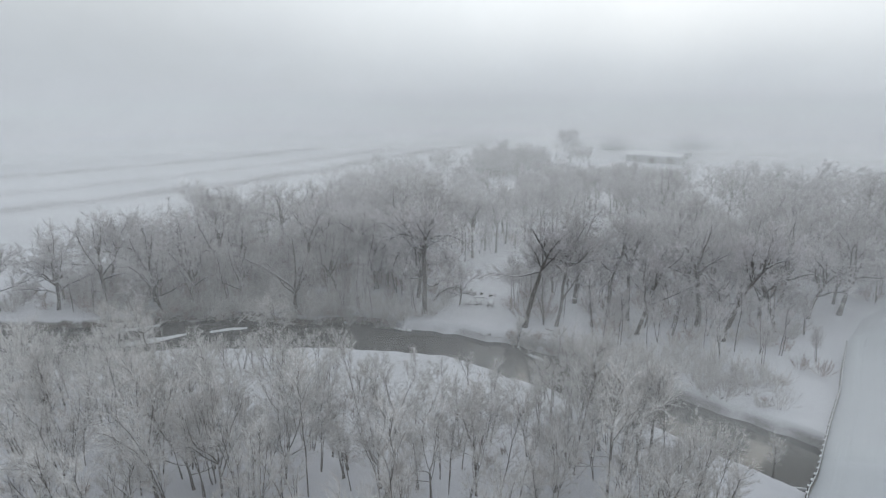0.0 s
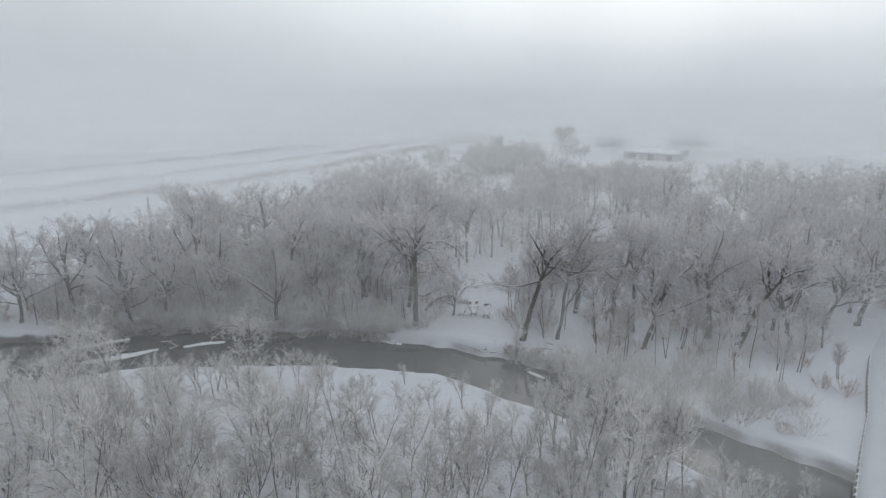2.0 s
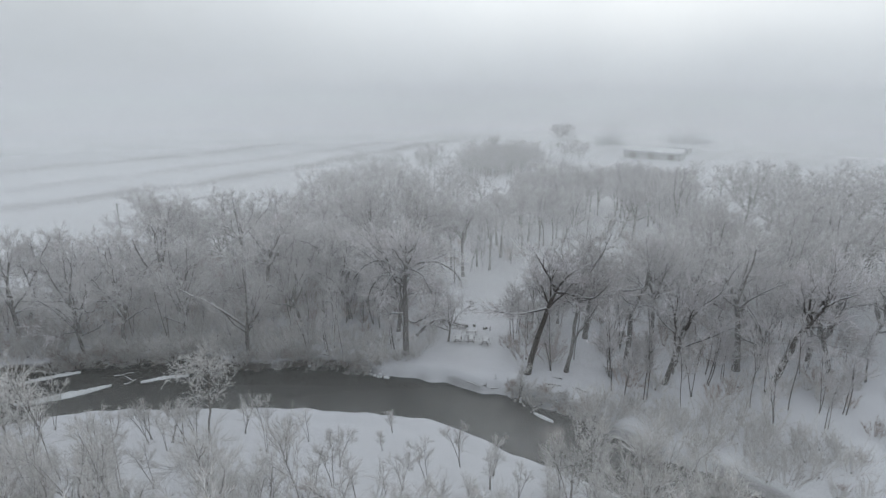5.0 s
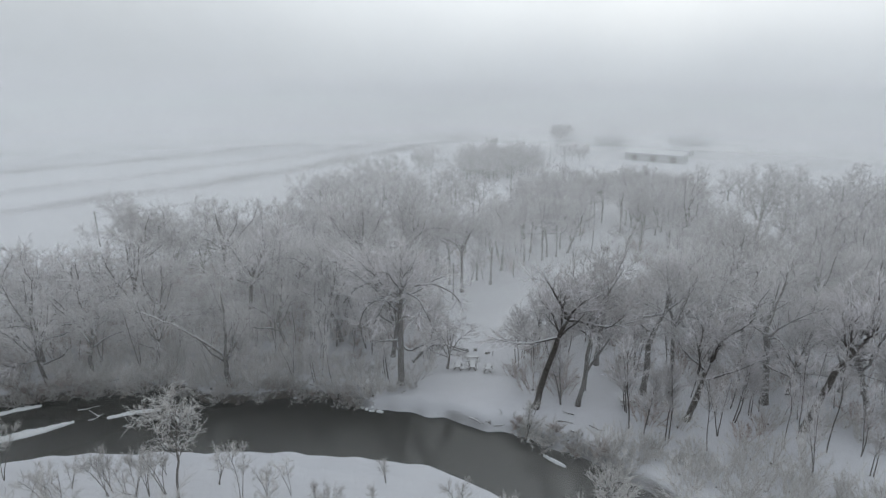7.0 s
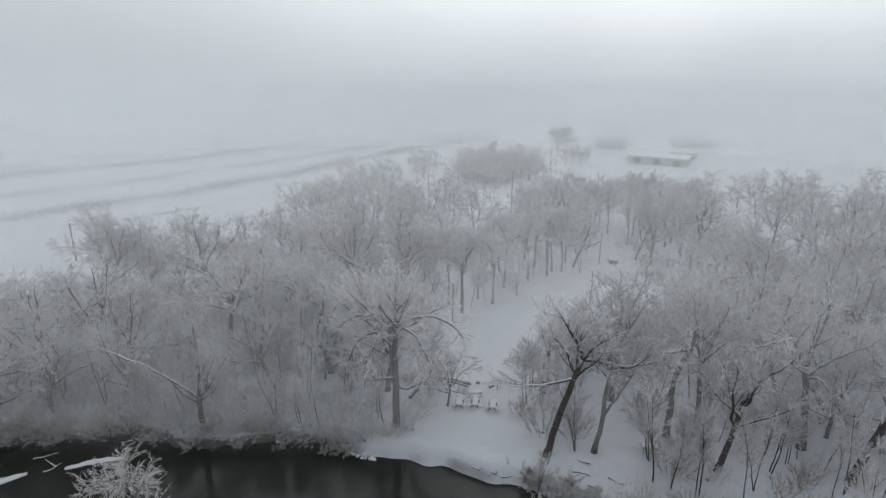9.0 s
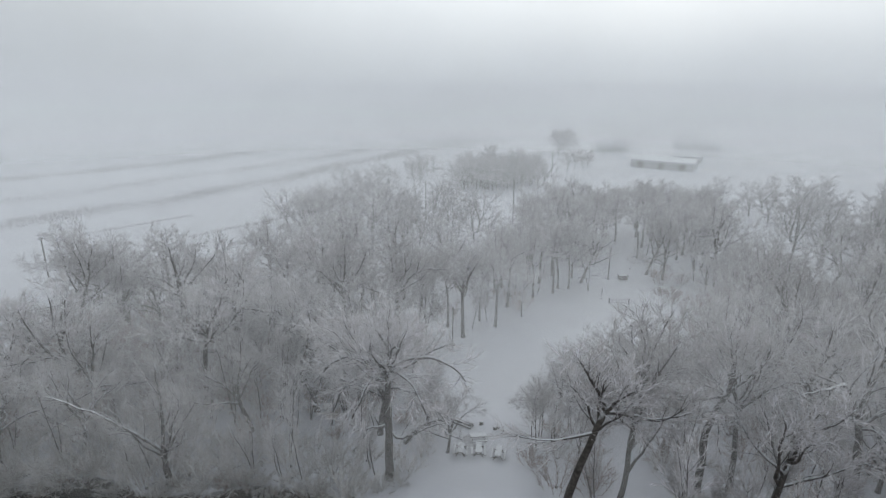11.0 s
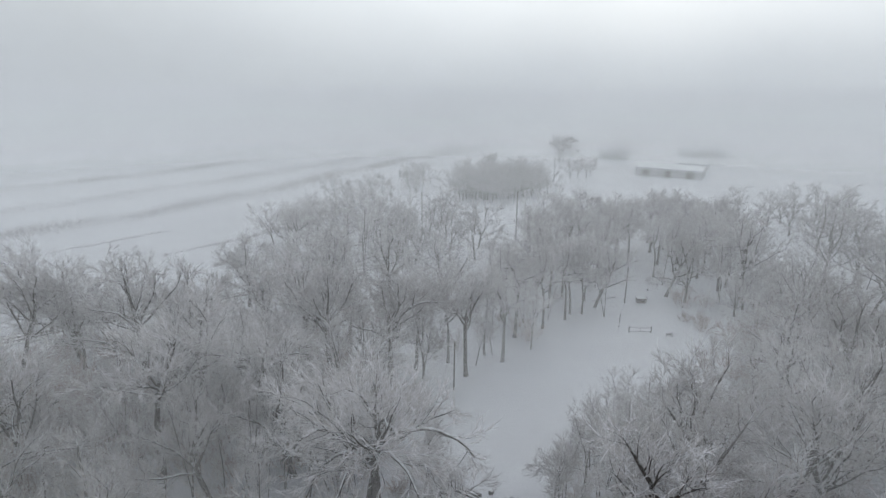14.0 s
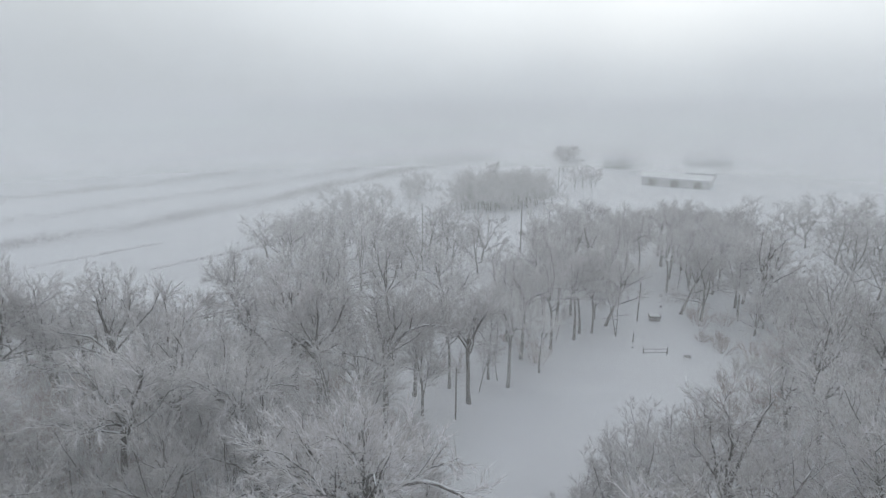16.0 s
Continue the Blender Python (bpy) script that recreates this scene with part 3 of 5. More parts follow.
stand(-14.2, 124.2, "cottonwood with curled snow-topped limbs", hero(
    213, [(0.1, 0, 6), (0, -0.2, 11.3)], 0.42, [[(-1.6, -0.2, 12.6), (-2.8, -0.2, 13), (-3.8, -0.2, 15.5)], [(2, -0.2, 13), (3.9, -0.2, 17.3)], [(0.5, 0, 14.5), (0.5, 0, 17.6)]], 17.0, 6.0, 7))
stand(-19.6, 113.6, "spreading cottonwood with level white limbs", hero(
    214, [(0.3, 0, 5), (-0.1, -0.2, 9.1)], 0.38, [[(-1.4, -0.2, 10.8), (-2.8, -0.2, 11.8), (-4.8, -0.2, 12.4), (-6.5, -0.2, 11.6)], [(2, -0.2, 11.4), (3.6, -0.2, 12.4), (5.6, -0.2, 12.2)]], 14.5, 6.0, 8))
stand(-40.1, 128.8, "wide cottonwood with bare dark limbs over the railway", hero(
    215, [(0, -0.1, 4), (0.1, -0.3, 8.4)], 0.4, [[(-2, -0.3, 10.9), (-5.8, -0.3, 11.3)], [(-0.6, -0.3, 14.3), (-1.0, 0, 16)], [(1.2, -0.3, 11), (2.8, -0.3, 13.6), (3.2, 0, 16)], [(3, -0.3, 11.5), (5.8, -0.3, 14.3), (6.8, 0, 16.6)]], 16.5, 6.5, 4, 6, 5, 7))
stand(-29.7, 110.0, "tall dark-trunked cottonwood amid slender stems", hero(
    216, [(0.3, 0, 6.7), (1, 0, 10.5)], 0.36, [[(2.9, 0, 14.1), (3.4, 0, 15.5)], [(-1, 0.6, 13), (-2.4, 1, 15)]], 15.5, 5.5, 6))
stand(-25.6, 74.6, "slim rime-white willow with a drooping bough", hero(
    207, [(0.2, 0.2, 3), (0.4, 0.4, 5.6), (0.5, 0.6, 7.5)], 0.13,
    [[(0.6, 0.8, 9.2), (0.4, 1, 11)], (0.7, (-0.6, 0.8, 8), (-1.4, 1, 9.8)), (0.85, (1.4, 0.8, 8.4), (1.8, 1, 9.8)), (0.95, (-0.6, 0.8, 8), (-2, 1, 8.9), (-3.2, 1, 8.2), (-3.8, 1, 6.6)),
     (0.5, (1.2, 0.4, 5.4), (1.8, 0.6, 7)), (0.5, (-0.8, 0.4, 5.2), (-1.4, 0.6, 6.6))], 10.0, 3.0, 3, 10, 5, 8, 0.016, -0.3, 1.0, 1.3, 0.4), "willow_tree", BARK_YOUNG, TWIG_YOUNG, NEAR)


def inside_poly(x, y, poly):
    hit = False
    for (x0, y0), (x1, y1) in zip(poly, poly[1:] + poly[:1]):
        if (y0 > y) != (y1 > y) and x < (x1 - x0) * (y - y0) / (y1 - y0) + x0:
            hit = not hit
    return hit


CLEARING = [(-3, 91), (-1, 99), (1, 104), (1, 112), (-1, 120), (-3, 126), (3, 132), (10, 138.5), (18, 143), (24, 151), (33, 158), (39, 178), (49, 180), (45, 162), (42, 150), (40, 140), (36, 130), (27, 122), (17, 116), (11, 110), (8.5, 104), (8.5, 97), (10, 87)]
WOOD_AREA = [(-95, 94), (-62, 136), (-40, 160), (-36, 190), (-28, 212), (-12, 226), (12, 212), (18, 186), (30, 190), (58, 200), (95, 208), (150, 220), (165, 150), (110, 104), (66, 96), (57, 86), (46, 76), (36, 72), (22, 84), (0, 94)]
NEAR_AREA = [(-66, 68), (-44, 46), (-20, 34), (20, 34), (25, 46), (23, 60), (10, 66), (-4, 68), (-30, 68), (-50, 73)]
OPEN_CREST = [(-44, 72), (-26, 66), (-9, 60), (8, 58), (14, 68), (4, 78), (-20, 84), (-44, 84)]
BANK_STRIP = [(-60, 72), (-48, 79), (-30, 80.5), (-8, 80), (8, 72), (20, 64), (14, 60), (0, 64), (-30, 65), (-52, 70)]


def free(x, y, gap):
    return all((x - a) ** 2 + (y - b) ** 2 > gap * gap for a, b in taken)


def put(proto, x, y, size=1.0, turn=None):
    turn = rng.uniform(0, 360) if turn is None else turn
    ob = copy_thing(proto, pose(x, y, float(ground_z(x, y)), 0, 0, turn))
    ob.scale = (size, size, size * rng.uniform(0.92, 1.08))
    return ob


def off_edge(x, y, poly):
    """How far a place lies from a polygon's outline."""
    p, far = np.array([x, y]), 1e9
    for a, b in zip(np.array(poly, float), np.array(poly[1:] + poly[:1], float)):
        u = np.clip((p - a) @ (b - a) / ((b - a) @ (b - a)), 0, 1)
        far = min(far, np.hypot(*(p - a - u * (b - a))))
    return far


def scatter(count, kinds, area, gap, sizes, avoid=(), edge=1.2, near_edge=0.8, margin=0.0):
    xs, ys = zip(*area)
    made, tries = 0, 0
    while made < count and tries < count * 60:
        tries += 1
        x, y = rng.uniform(min(xs), max(xs)), rng.uniform(min(ys), max(ys))
        if not inside_poly(x, y, area) or any(inside_poly(x, y, a) for a in avoid) or not free(x, y, gap):
            continue
        if float(np.interp(x, nx, ny)) - near_edge < y < float(np.interp(x, fx, fy)) + edge:
            continue
        if margin and off_edge(x, y, CLEARING) < margin:
            continue
        put(kinds[rng.integers(len(kinds))], x, y, rng.uniform(*sizes))
        taken.append((x, y))
        made += 1


def thicket(count, kinds, area, sizes, avoid=()):
    """Undergrowth too tangled to count: many bushes run together in one mesh."""
    xs, ys = zip(*area)
    verts, faces, base, made = [], [], 0, 0
    sources = []
    for proto in kinds:
        me = next(o.data for o in proto.children if o.name.startswith("crown"))
        co = np.empty(len(me.vertices) * 3)
        me.vertices.foreach_get("co", co)
        sources.append((co.reshape(-1, 3), [tuple(p.vertices) for p in me.polygons]))
    while made < count:
        x, y = rng.uniform(min(xs), max(xs)), rng.uniform(min(ys), max(ys))
        if not inside_poly(x, y, area) or any(inside_poly(x, y, a) for a in avoid):
            continue
        co, polys = sources[rng.integers(len(sources))]
        a, size = rng.uniform(0, 6.28), rng.uniform(*sizes)
        c, d = math.cos(a), math.sin(a)
        p = (co @ np.array([[c, d, 0], [-d, c, 0], [0, 0, rng.uniform(0.85, 1.1)]])) * size + (x, y, float(ground_z(x, y)))
        verts.append(p)
        faces += [tuple(v + base for v in f) for f in polys]
        base += len(p)
        made += 1
    tagged(new("undergrowth", mesh_of("undergrowth", np.concatenate(verts).tolist(), faces, TWIG_BROWN)), "tangled brown frosted undergrowth beneath the trees", "undergrowth", "undergrowth of the wood", "stuff")


# trees whose trunks stand out by themselves: kind, x, y, size, turn
BY_THE_RIVER = [(MID[1], 38.8, 78.4, 0.7, 0), (MID[3], 29.8, 82.9, 0.8, 0), (MID[2], 26, 84.6, 1, 200), (MID[0], 23.8, 85.6, 1, 0), (MID[1], 22.2, 86.6, 1, 0), (YOUNG[4], 10.3, 86.9, 0.8, 0), (MID[1], 15.2, 91.9, 0.9, 40), (BIG[2], 45.3, 94.8, 0.8, 0), (MID[3], 19.1, 95.6, 1, 80), (MID[3], -14.6, 96.6, 0.8, 0), (MID[2], -17, 97, 0.8, 0), (MID[3], -7, 97.4, 0.85, 0), (MID[2], -7.4, 98.2, 0.8, 0), (MID[1], -42, 99.6, 0.9, 0), (BIG[2], 0.9, 101.4, 0.56, 0), (BIG[2], -40.5, 101.5, 0.8, 0)]
ROUND_THE_CLEARING = [(MID[2], 10.8, 101.7, 1, 0), (BIG[1], -52, 105, 0.9, 0), (BIG[0], 14.5, 106.5, 0.6, 0), (BIG[4], 19, 108.5, 0.62, 70), (BIG[2], 24, 109, 0.52, 0), (BIG[2], -54.5, 115, 1, 0), (BIG[0], -20, 121, 0.95, 90), (BIG[1], 40, 122, 0.66, 0), (STRAIGHT[1], -2.3, 128.5, 0.8, 0), (STRAIGHT[0], 3.7, 131.5, 1.05, 200), (BIG[0], -46, 133, 0.85, 0), (STRAIGHT[0], -3.5, 133.5, 0.95, 0), (BIG[4], -51.5, 134, 0.8, 0), (STRAIGHT[1], 1.2, 135.5, 1, 0), (STRAIGHT[0], 9.3, 135.8, 0.9, 20), (STRAIGHT[2], -52.9, 136.4, 0.85, 190)]
BEYOND = [(STRAIGHT[2], -45.3, 137.6, 0.85, 60), (BIG[4], -54.3, 137.6, 1.05, 0), (STRAIGHT[2], 6.8, 138, 1, 0), (STRAIGHT[1], -59, 139.5, 0.8, 30), (STRAIGHT[2], 14.3, 139.8, 0.7, 0), (BIG[3], -41.6, 140, 0.75, 0), (STRAIGHT[0], 12.2, 144.2, 0.95, 0), (BIG[2], -64.3, 146.4, 1.05, 0), (BIG[0], -70, 151, 1, 0), (BIG[3], -60, 133, 0.95, 40), (BIG[1], -48.5, 143, 0.9, 0), (STRAIGHT[1], 17.4, 147.8, 0.95, 0), (STRAIGHT[1], 21.9, 151.5, 0.95, 0), (STRAIGHT[1], 23.4, 154, 0.9, 90), (STRAIGHT[2], 25.5, 154.2, 0.95, 180), (STRAIGHT[0], 20, 157, 0.95, 0), (BIG[3], 28.7, 157.4, 0.8, 0), (BIG[0], 46.3, 159.5, 0.78, 0), (STRAIGHT[2], 27.6, 160.5, 0.95, 0)]
EDGES = [(BIG[3], 43.8, 162.5, 0.8, 0), (STRAIGHT[2], 55.4, 165.8, 0.95, 0), (STRAIGHT[2], 31.6, 168, 1, 0), (STRAIGHT[0], 58, 168, 0.95, 0), (STRAIGHT[1], 54.4, 173.1, 0.95, 40), (STRAIGHT[1], 35.2, 174, 0.95, 0), (STRAIGHT[1], 45.6, 174.2, 0.9, 0), (STRAIGHT[0], 57.2, 176.8, 0.9, 0), (STRAIGHT[1], 52, 178.5, 0.9, 60), (STRAIGHT[0], 39, 181, 0.95, 0), (STRAIGHT[0], 49.5, 183, 0.95, 0), (STRAIGHT[1], 43.8, 186, 0.95, 0), (BIG[3], -35.2, 189.4, 0.8, 0)]
for proto, x, y, size, turn in BY_THE_RIVER + ROUND_THE_CLEARING + BEYOND + EDGES:
    put(proto, x, y, size, turn)
    taken.append((x, y))

LOW_ZONE = [(9, 98), (20, 101), (36, 116), (48, 136), (50, 158), (45, 162), (42, 150), (40, 140), (36, 130), (27, 122), (17, 116), (11, 110)]
LOW_TREES = [(11, 100), (20, 102), (33, 114), (31, 119), (22, 118), (13, 110)]
RAIL_VIEW = [(-78, 114), (-46, 114), (-38, 130), (-38, 152), (-78, 152)]
SIGHT = [(-26, 104), (-36, 104), (-62, 140), (-42, 138)]
GLADE = [(62, 168), (72, 206), (94, 212), (86, 180), (70, 160)]
RIVERSIDE = [(18, 70), (18, 88), (60, 86), (60, 60)]
# the row of trunks along the far side of the clearing
for k, (x, y) in enumerate([(5.2, 134.6), (8.0, 137.6), (-1.4, 140.2), (-2.4, 129.8), (25.6, 171.0), (29.2, 152.6),
                            (34.0, 168.0), (48.6, 176.0), (14.5, 150.0), (8.5, 146.0)]):
    put(MID[(0, 3, 1)[k % 3]], x, y, rng.uniform(0.9, 1.15))
    taken.append((x, y))

near_wood = [(x, min(y, 172)) for x, y in WOOD_AREA]
far_wood = [(-36, 172), (-26, 212), (-12, 226), (12, 212), (18, 186), (30, 190), (58, 200), (95, 208), (150, 220), (200, 172)]
scatter(14, BIG, [(-84, 94), (-66, 118), (-42, 130), (-40, 99)], 5.5, (0.85, 1.08), [RAIL_VIEW, SIGHT], margin=4.5)
scatter(52, BIG, [(x, min(y, 136)) for x, y in WOOD_AREA], 5.2, (0.82, 1.1), [CLEARING, LOW_ZONE, RIVERSIDE, RAIL_VIEW, SIGHT, GLADE], margin=4.5)
scatter(48, BIG, near_wood, 5.0, (0.75, 0.98), [CLEARING, LOW_ZONE, RIVERSIDE, RAIL_VIEW, SIGHT, GLADE], margin=4.0)
scatter(34, [STRAIGHT[0], BIG[0], BIG[4]], [(12, 148), (18, 190), (34, 205), (62, 205), (80, 190), (60, 160), (52, 166), (49, 181), (38, 184), (31, 162), (20, 152)], 4.2, (0.75, 0.95), [CLEARING, GLADE])
scatter(16, FAR_TREE, [(52, 196), (62, 212), (110, 232), (140, 225), (95, 205)], 4.2, (0.7, 0.85), [CLEARING, GLADE])
scatter(66, FAR_TREE, far_wood, 4.4, (0.7, 0.95), [CLEARING, GLADE])
scatter(16, FAR_TREE, [(-44, 200), (-36, 250), (-24, 275), (-14, 262), (-20, 225)], 4.5, (0.5, 0.7))
scatter(150, MID, near_wood, 2.6, (0.65, 1.0), [CLEARING, LOW_ZONE, RAIL_VIEW], margin=1.8)
scatter(26, [MID[2], MID[0], MID[1]], LOW_TREES, 1.8, (0.6, 0.85), [CLEARING])
scatter(30, [BUSH[0], BUSH[1], RIME_BUSH[0]], LOW_ZONE, 1.7, (0.7, 1.2), [CLEARING])
for x, y in [(-6.0, 94.8), (-4.2, 96.0), (-8.2, 95.6), (-3.4, 98.2), (-2.0, 100.6), (-1.6, 104.0), (-5.0, 100.0), (-0.6, 107.0)]:
    put(RIME_BUSH[2] if y < 97 else RIME_BUSH[0], x, y, 0.8)
scatter(80, RIME_BUSH, [(-64, 92), (-40, 108), (-8, 101), (-8, 92), (-40, 95)], 1.5, (0.6, 1.2), [CLEARING], 0.7)
scatter(48, RIME_BUSH, [(15, 81), (21, 86), (34, 82), (46, 74), (42, 66), (36, 67), (24, 75)], 1.6, (0.6, 1.15), (), 0.8)
scatter(40, [RIME_BUSH[0], BUSH[0], RIME_BUSH[2]], [(21, 87), (34, 80), (48, 79), (58, 92), (48, 112), (24, 101)], 1.8, (0.7, 1.2))
scatter(26, MID, [(21, 86), (34, 79), (46, 77), (58, 90), (48, 112), (24, 101)], 2.0, (0.65, 1.0))
# rimed brush that leans over the water along the far bank
for k in range(150):
    x = rng.uniform(-57, -9) if k < 122 else rng.uniform(9.5, 20)
    ob = put((RIME_BUSH[2], RIME_BUSH[0], BUSH[1], RIME_BUSH[2])[k % 4], x, float(np.interp(x, fx, fy)) + rng.uniform(0.0, 1.7), rng.uniform(0.4, 0.9))
    ob.rotation_mode = "XYZ"
    ob.rotation_euler = (rng.uniform(0.2, 0.9), 0, rng.uniform(-0.5, 0.5))
scatter(130, BUSH, near_wood, 1.7, (0.8, 1.4), [CLEARING])
thicket(150, [BUSH[0], BUSH[2], BUSH[0], RIME_BUSH[1]], [(-66, 102), (-60, 140), (-44, 146), (-6, 132), (-4, 108)], (0.9, 1.5), [CLEARING])
scatter(70, MID, [(-60, 100), (-40, 122), (-8, 126), (-6, 106), (-30, 100)], 1.8, (0.65, 1.0), [CLEARING, RAIL_VIEW], margin=2.0)
thicket(70, [BUSH[2], BUSH[0]], [(44, 118), (50, 150), (66, 160), (76, 130), (60, 104)], (1.0, 1.7), [CLEARING])
scatter(90, [BUSH[0], BUSH[1], RIME_BUSH[0], RIME_BUSH[1]], [(-84, 94), (-68, 124), (-8, 112), (-8, 96)], 1.4, (0.7, 1.2), [CLEARING])
for k, (x, y, size) in enumerate([(-28.5, 47.5, 1.0), (-25.5, 49.0, 0.95), (15.4, 47.4, 0.95), (19.6, 53.0, 0.8), (-16.5, 50.0, 0.9), (3.0, 49.0, 0.75), (23.0, 58.0, 0.75), (-40.0, 58.0, 0.9)]):
    put(BANK_TREE[k % 3], x, y, size)
    taken.append((x, y))
scatter(34, BANK_TREE, NEAR_AREA, 4.2, (0.6, 0.95), [OPEN_CREST])
scatter(110, YOUNG, NEAR_AREA, 1.5, (0.75, 1.1), [OPEN_CREST])
scatter(26, [YOUNG[2], YOUNG[4], YOUNG[0]], [(-46, 70), (-26, 64), (8, 56), (16, 66), (2, 72), (-24, 77), (-44, 78)], 2.2, (0.45, 0.75))
scatter(7, [YOUNG[2], YOUNG[4]], BANK_STRIP, 2.0, (0.3, 0.5))
for x, y, size in [(-49.0, 77.2, 0.8), (-50.5, 75.6, 0.7), (-28.5, 74.7, 0.7), (-27.0, 75.0, 0.75), (-29.8, 74.6, 0.65), (-32.4, 75.2, 0.65)]:
    put(YOUNG[2], x, y, size)
    taken.append((x, y))
scatter(44, YOUNG, [(-66, 70), (-60, 52), (-40, 36), (-18, 30), (-14, 54), (-42, 70)], 1.5, (0.75, 1.05))
scatter(34, YOUNG, [(12, 70), (22, 62), (25, 50), (24, 40), (14, 46)], 1.5, (0.7, 0.95))
scatter(60, [BUSH[1], BUSH[1], BUSH[0]], NEAR_AREA, 1.0, (0.3, 0.6))
scatter(60, FAR_TREE, [(4, 256), (8, 276), (30, 282), (42, 270), (20, 254)], 2.4, (0.7, 0.86))
scatter(6, FAR_TREE, [(-44, 196), (-38, 228), (-28, 222), (-34, 192)], 4, (0.7, 0.95))
scatter(9, FAR_TREE, [(-20, 258), (-8, 300), (-2, 290), (-6, 256)], 4, (0.5, 0.7))
scatter(20, FAR_TREE, [(110, 205), (160, 232), (240, 240), (300, 200), (180, 160)], 5, (0.7, 0.9))
for x, y, size in [(61, 352, 1.0), (64, 357, 1.0), (66, 352, 0.9), (62, 360, 0.9), (56, 304, 0.65), (60, 307, 0.7), (63, 304, 0.7), (66, 308, 0.6), (92, 362, 0.7), (96, 366, 0.7), (100, 362, 0.6), (134, 352, 0.7), (139, 355, 0.7)]:
    put(FAR_TREE[0], x, y, size)
for x, y, size in [(55.5, 156, 0.9), (58.5, 158, 1.0), (61, 154.5, 0.9), (52.5, 153, 0.8), (56, 150, 0.85), (63, 160, 0.9)]:
    put(FAR_TREE[2], x, y, size * 0.85)

for proto, x, y, size in [(YOUNG[4], 33.6, 52.6, 0.7), (BUSH[1], 40.4, 67.9, 0.5), (BUSH[1], 45.4, 72.9, 0.6), (BUSH[0], 52.0, 75.5, 0.9), (BUSH[0], 50.0, 77.5, 0.8), (MID[2], 53.5, 80.0, 0.6)]:
    put(proto, x, y, size)

for proto in PROTOTYPES:
    for o in (*proto.children_recursive, proto):
        bpy.data.objects.remove(o)


# ---- picnic ground in the clearing ----
def picnic_table(x, y, turn):
    """Planked table with two benches on A-frames, under a cap of snow."""
    ob = thing("picnic_table", x, y, float(ground_z(x, y)), turn, "weathered wooden picnic table capped with snow", "picnic table", "picnic tables in the clearing")
    for k in range(5):
        u = -0.36 + 0.15 * k
        box_part("tabletop_plank", (u, -1.0, 0.70), (u + 0.135, 1.0, 0.745), WOOD, ob)
    for side in (-1, 1):
        seat = box_part("bench", (min(side * 0.60, side * 0.86), -1.0, 0.41), (max(side * 0.60, side * 0.86), 1.0, 0.455), WOOD, ob)
        part("bench_snow", box(bmesh.new(), (min(side * 0.62, side * 0.84), -0.98, 0.455), (max(side * 0.62, side * 0.84), 0.98, 0.49), 0.015), SNOW_CLEAN, seat, "strip of fresh snow")
    for end in (-0.75, 0.75):
        for side in (-1, 1):
            bm = bmesh.new()
            box(bm, (-0.045, -0.02, 0), (0.045, 0.02, 0.86), 0.006)
            bmesh.ops.transform(bm, matrix=pose(side * 0.55, end, -0.05, 0, -side * 28, 0), verts=bm.verts)
            part("leg", bm, WOOD, ob)
        box_part("brace", (-0.84, end - 0.05, 0.34), (0.84, end - 0.01, 0.41), WOOD, ob)
    part("snow_cap", box(bmesh.new(), (-0.34, -0.97, 0.745), (0.37, 0.97, 0.80), 0.025), SNOW_CLEAN, ob, "thick smooth cap of snow")
    return ob


for x, y, turn in [(2.4, 101.3, -8), (4.4, 101.2, -4), (6.6, 100.5, -10), (4.5, 103.6, 96), (23.6, 91.8, 85), (46.4, 169.0, 70)]:
    picnic_table(x, y, turn)


def stump(x, y, r, h):
    bm = bmesh.new()
    bmesh.ops.create_cone(bm, cap_ends=True, segments=12, radius1=r * 1.15, radius2=r, depth=h, matrix=Matrix.Translation((0, 0, h / 2)))
    for v in bm.verts:
        v.co += Vector((math.sin(v.co.y * 9) * 0.03, math.cos(v.co.x * 11) * 0.03, 0))
    ob = thing("tree_stump", x, y, float(ground_z(x, y)) - 0.03, 0, "sawn dark tree stump topped with snow", "stump", "stumps round the tables")
    part("wood", bm, POLE_WOOD, ob)
    bm = bmesh.new()
    bmesh.ops.create_cone(bm, cap_ends=True, segments=12, radius1=r * 0.95, radius2=r * 0.6, depth=0.1, matrix=Matrix.Translation((0, 0, h + 0.05)))
    part("snow_cap", bm, SNOW_CLEAN, ob, "small cap of snow")


for x, y, r, h in [(5.1, 106.8, 0.24, 0.42), (6.7, 105.8, 0.22, 0.38), (7.1, 106.0, 0.16, 0.3), (30.5, 148.2, 0.18, 0.3), (41.5, 166.0, 0.2, 0.3)]:
    stump(x, y, r, h)


def fire_ring(x, y):
    """A ring of stones half buried in snow."""
    ob = thing("fire_ring", x, y, float(ground_z(x, y)), 0, "ring of stones half buried in snow", "fire ring")
    r2 = np.random.default_rng(5)
    for k in range(11):
        a = 6.283 * k / 11
        bm = bmesh.new()
        bmesh.ops.create_icosphere(bm, subdivisions=1, radius=0.17)
        for v in bm.verts:
            v.co = Vector((v.co.x * r2.uniform(0.8, 1.2), v.co.y * r2.uniform(0.8, 1.2), v.co.z * 0.7))
        bmesh.ops.translate(bm, verts=bm.verts, vec=(0.62 * math.cos(a), 0.62 * math.sin(a), 0.06))
        part("stone", bm, CONCRETE, ob)


fire_ring(-9.2, 101.4)


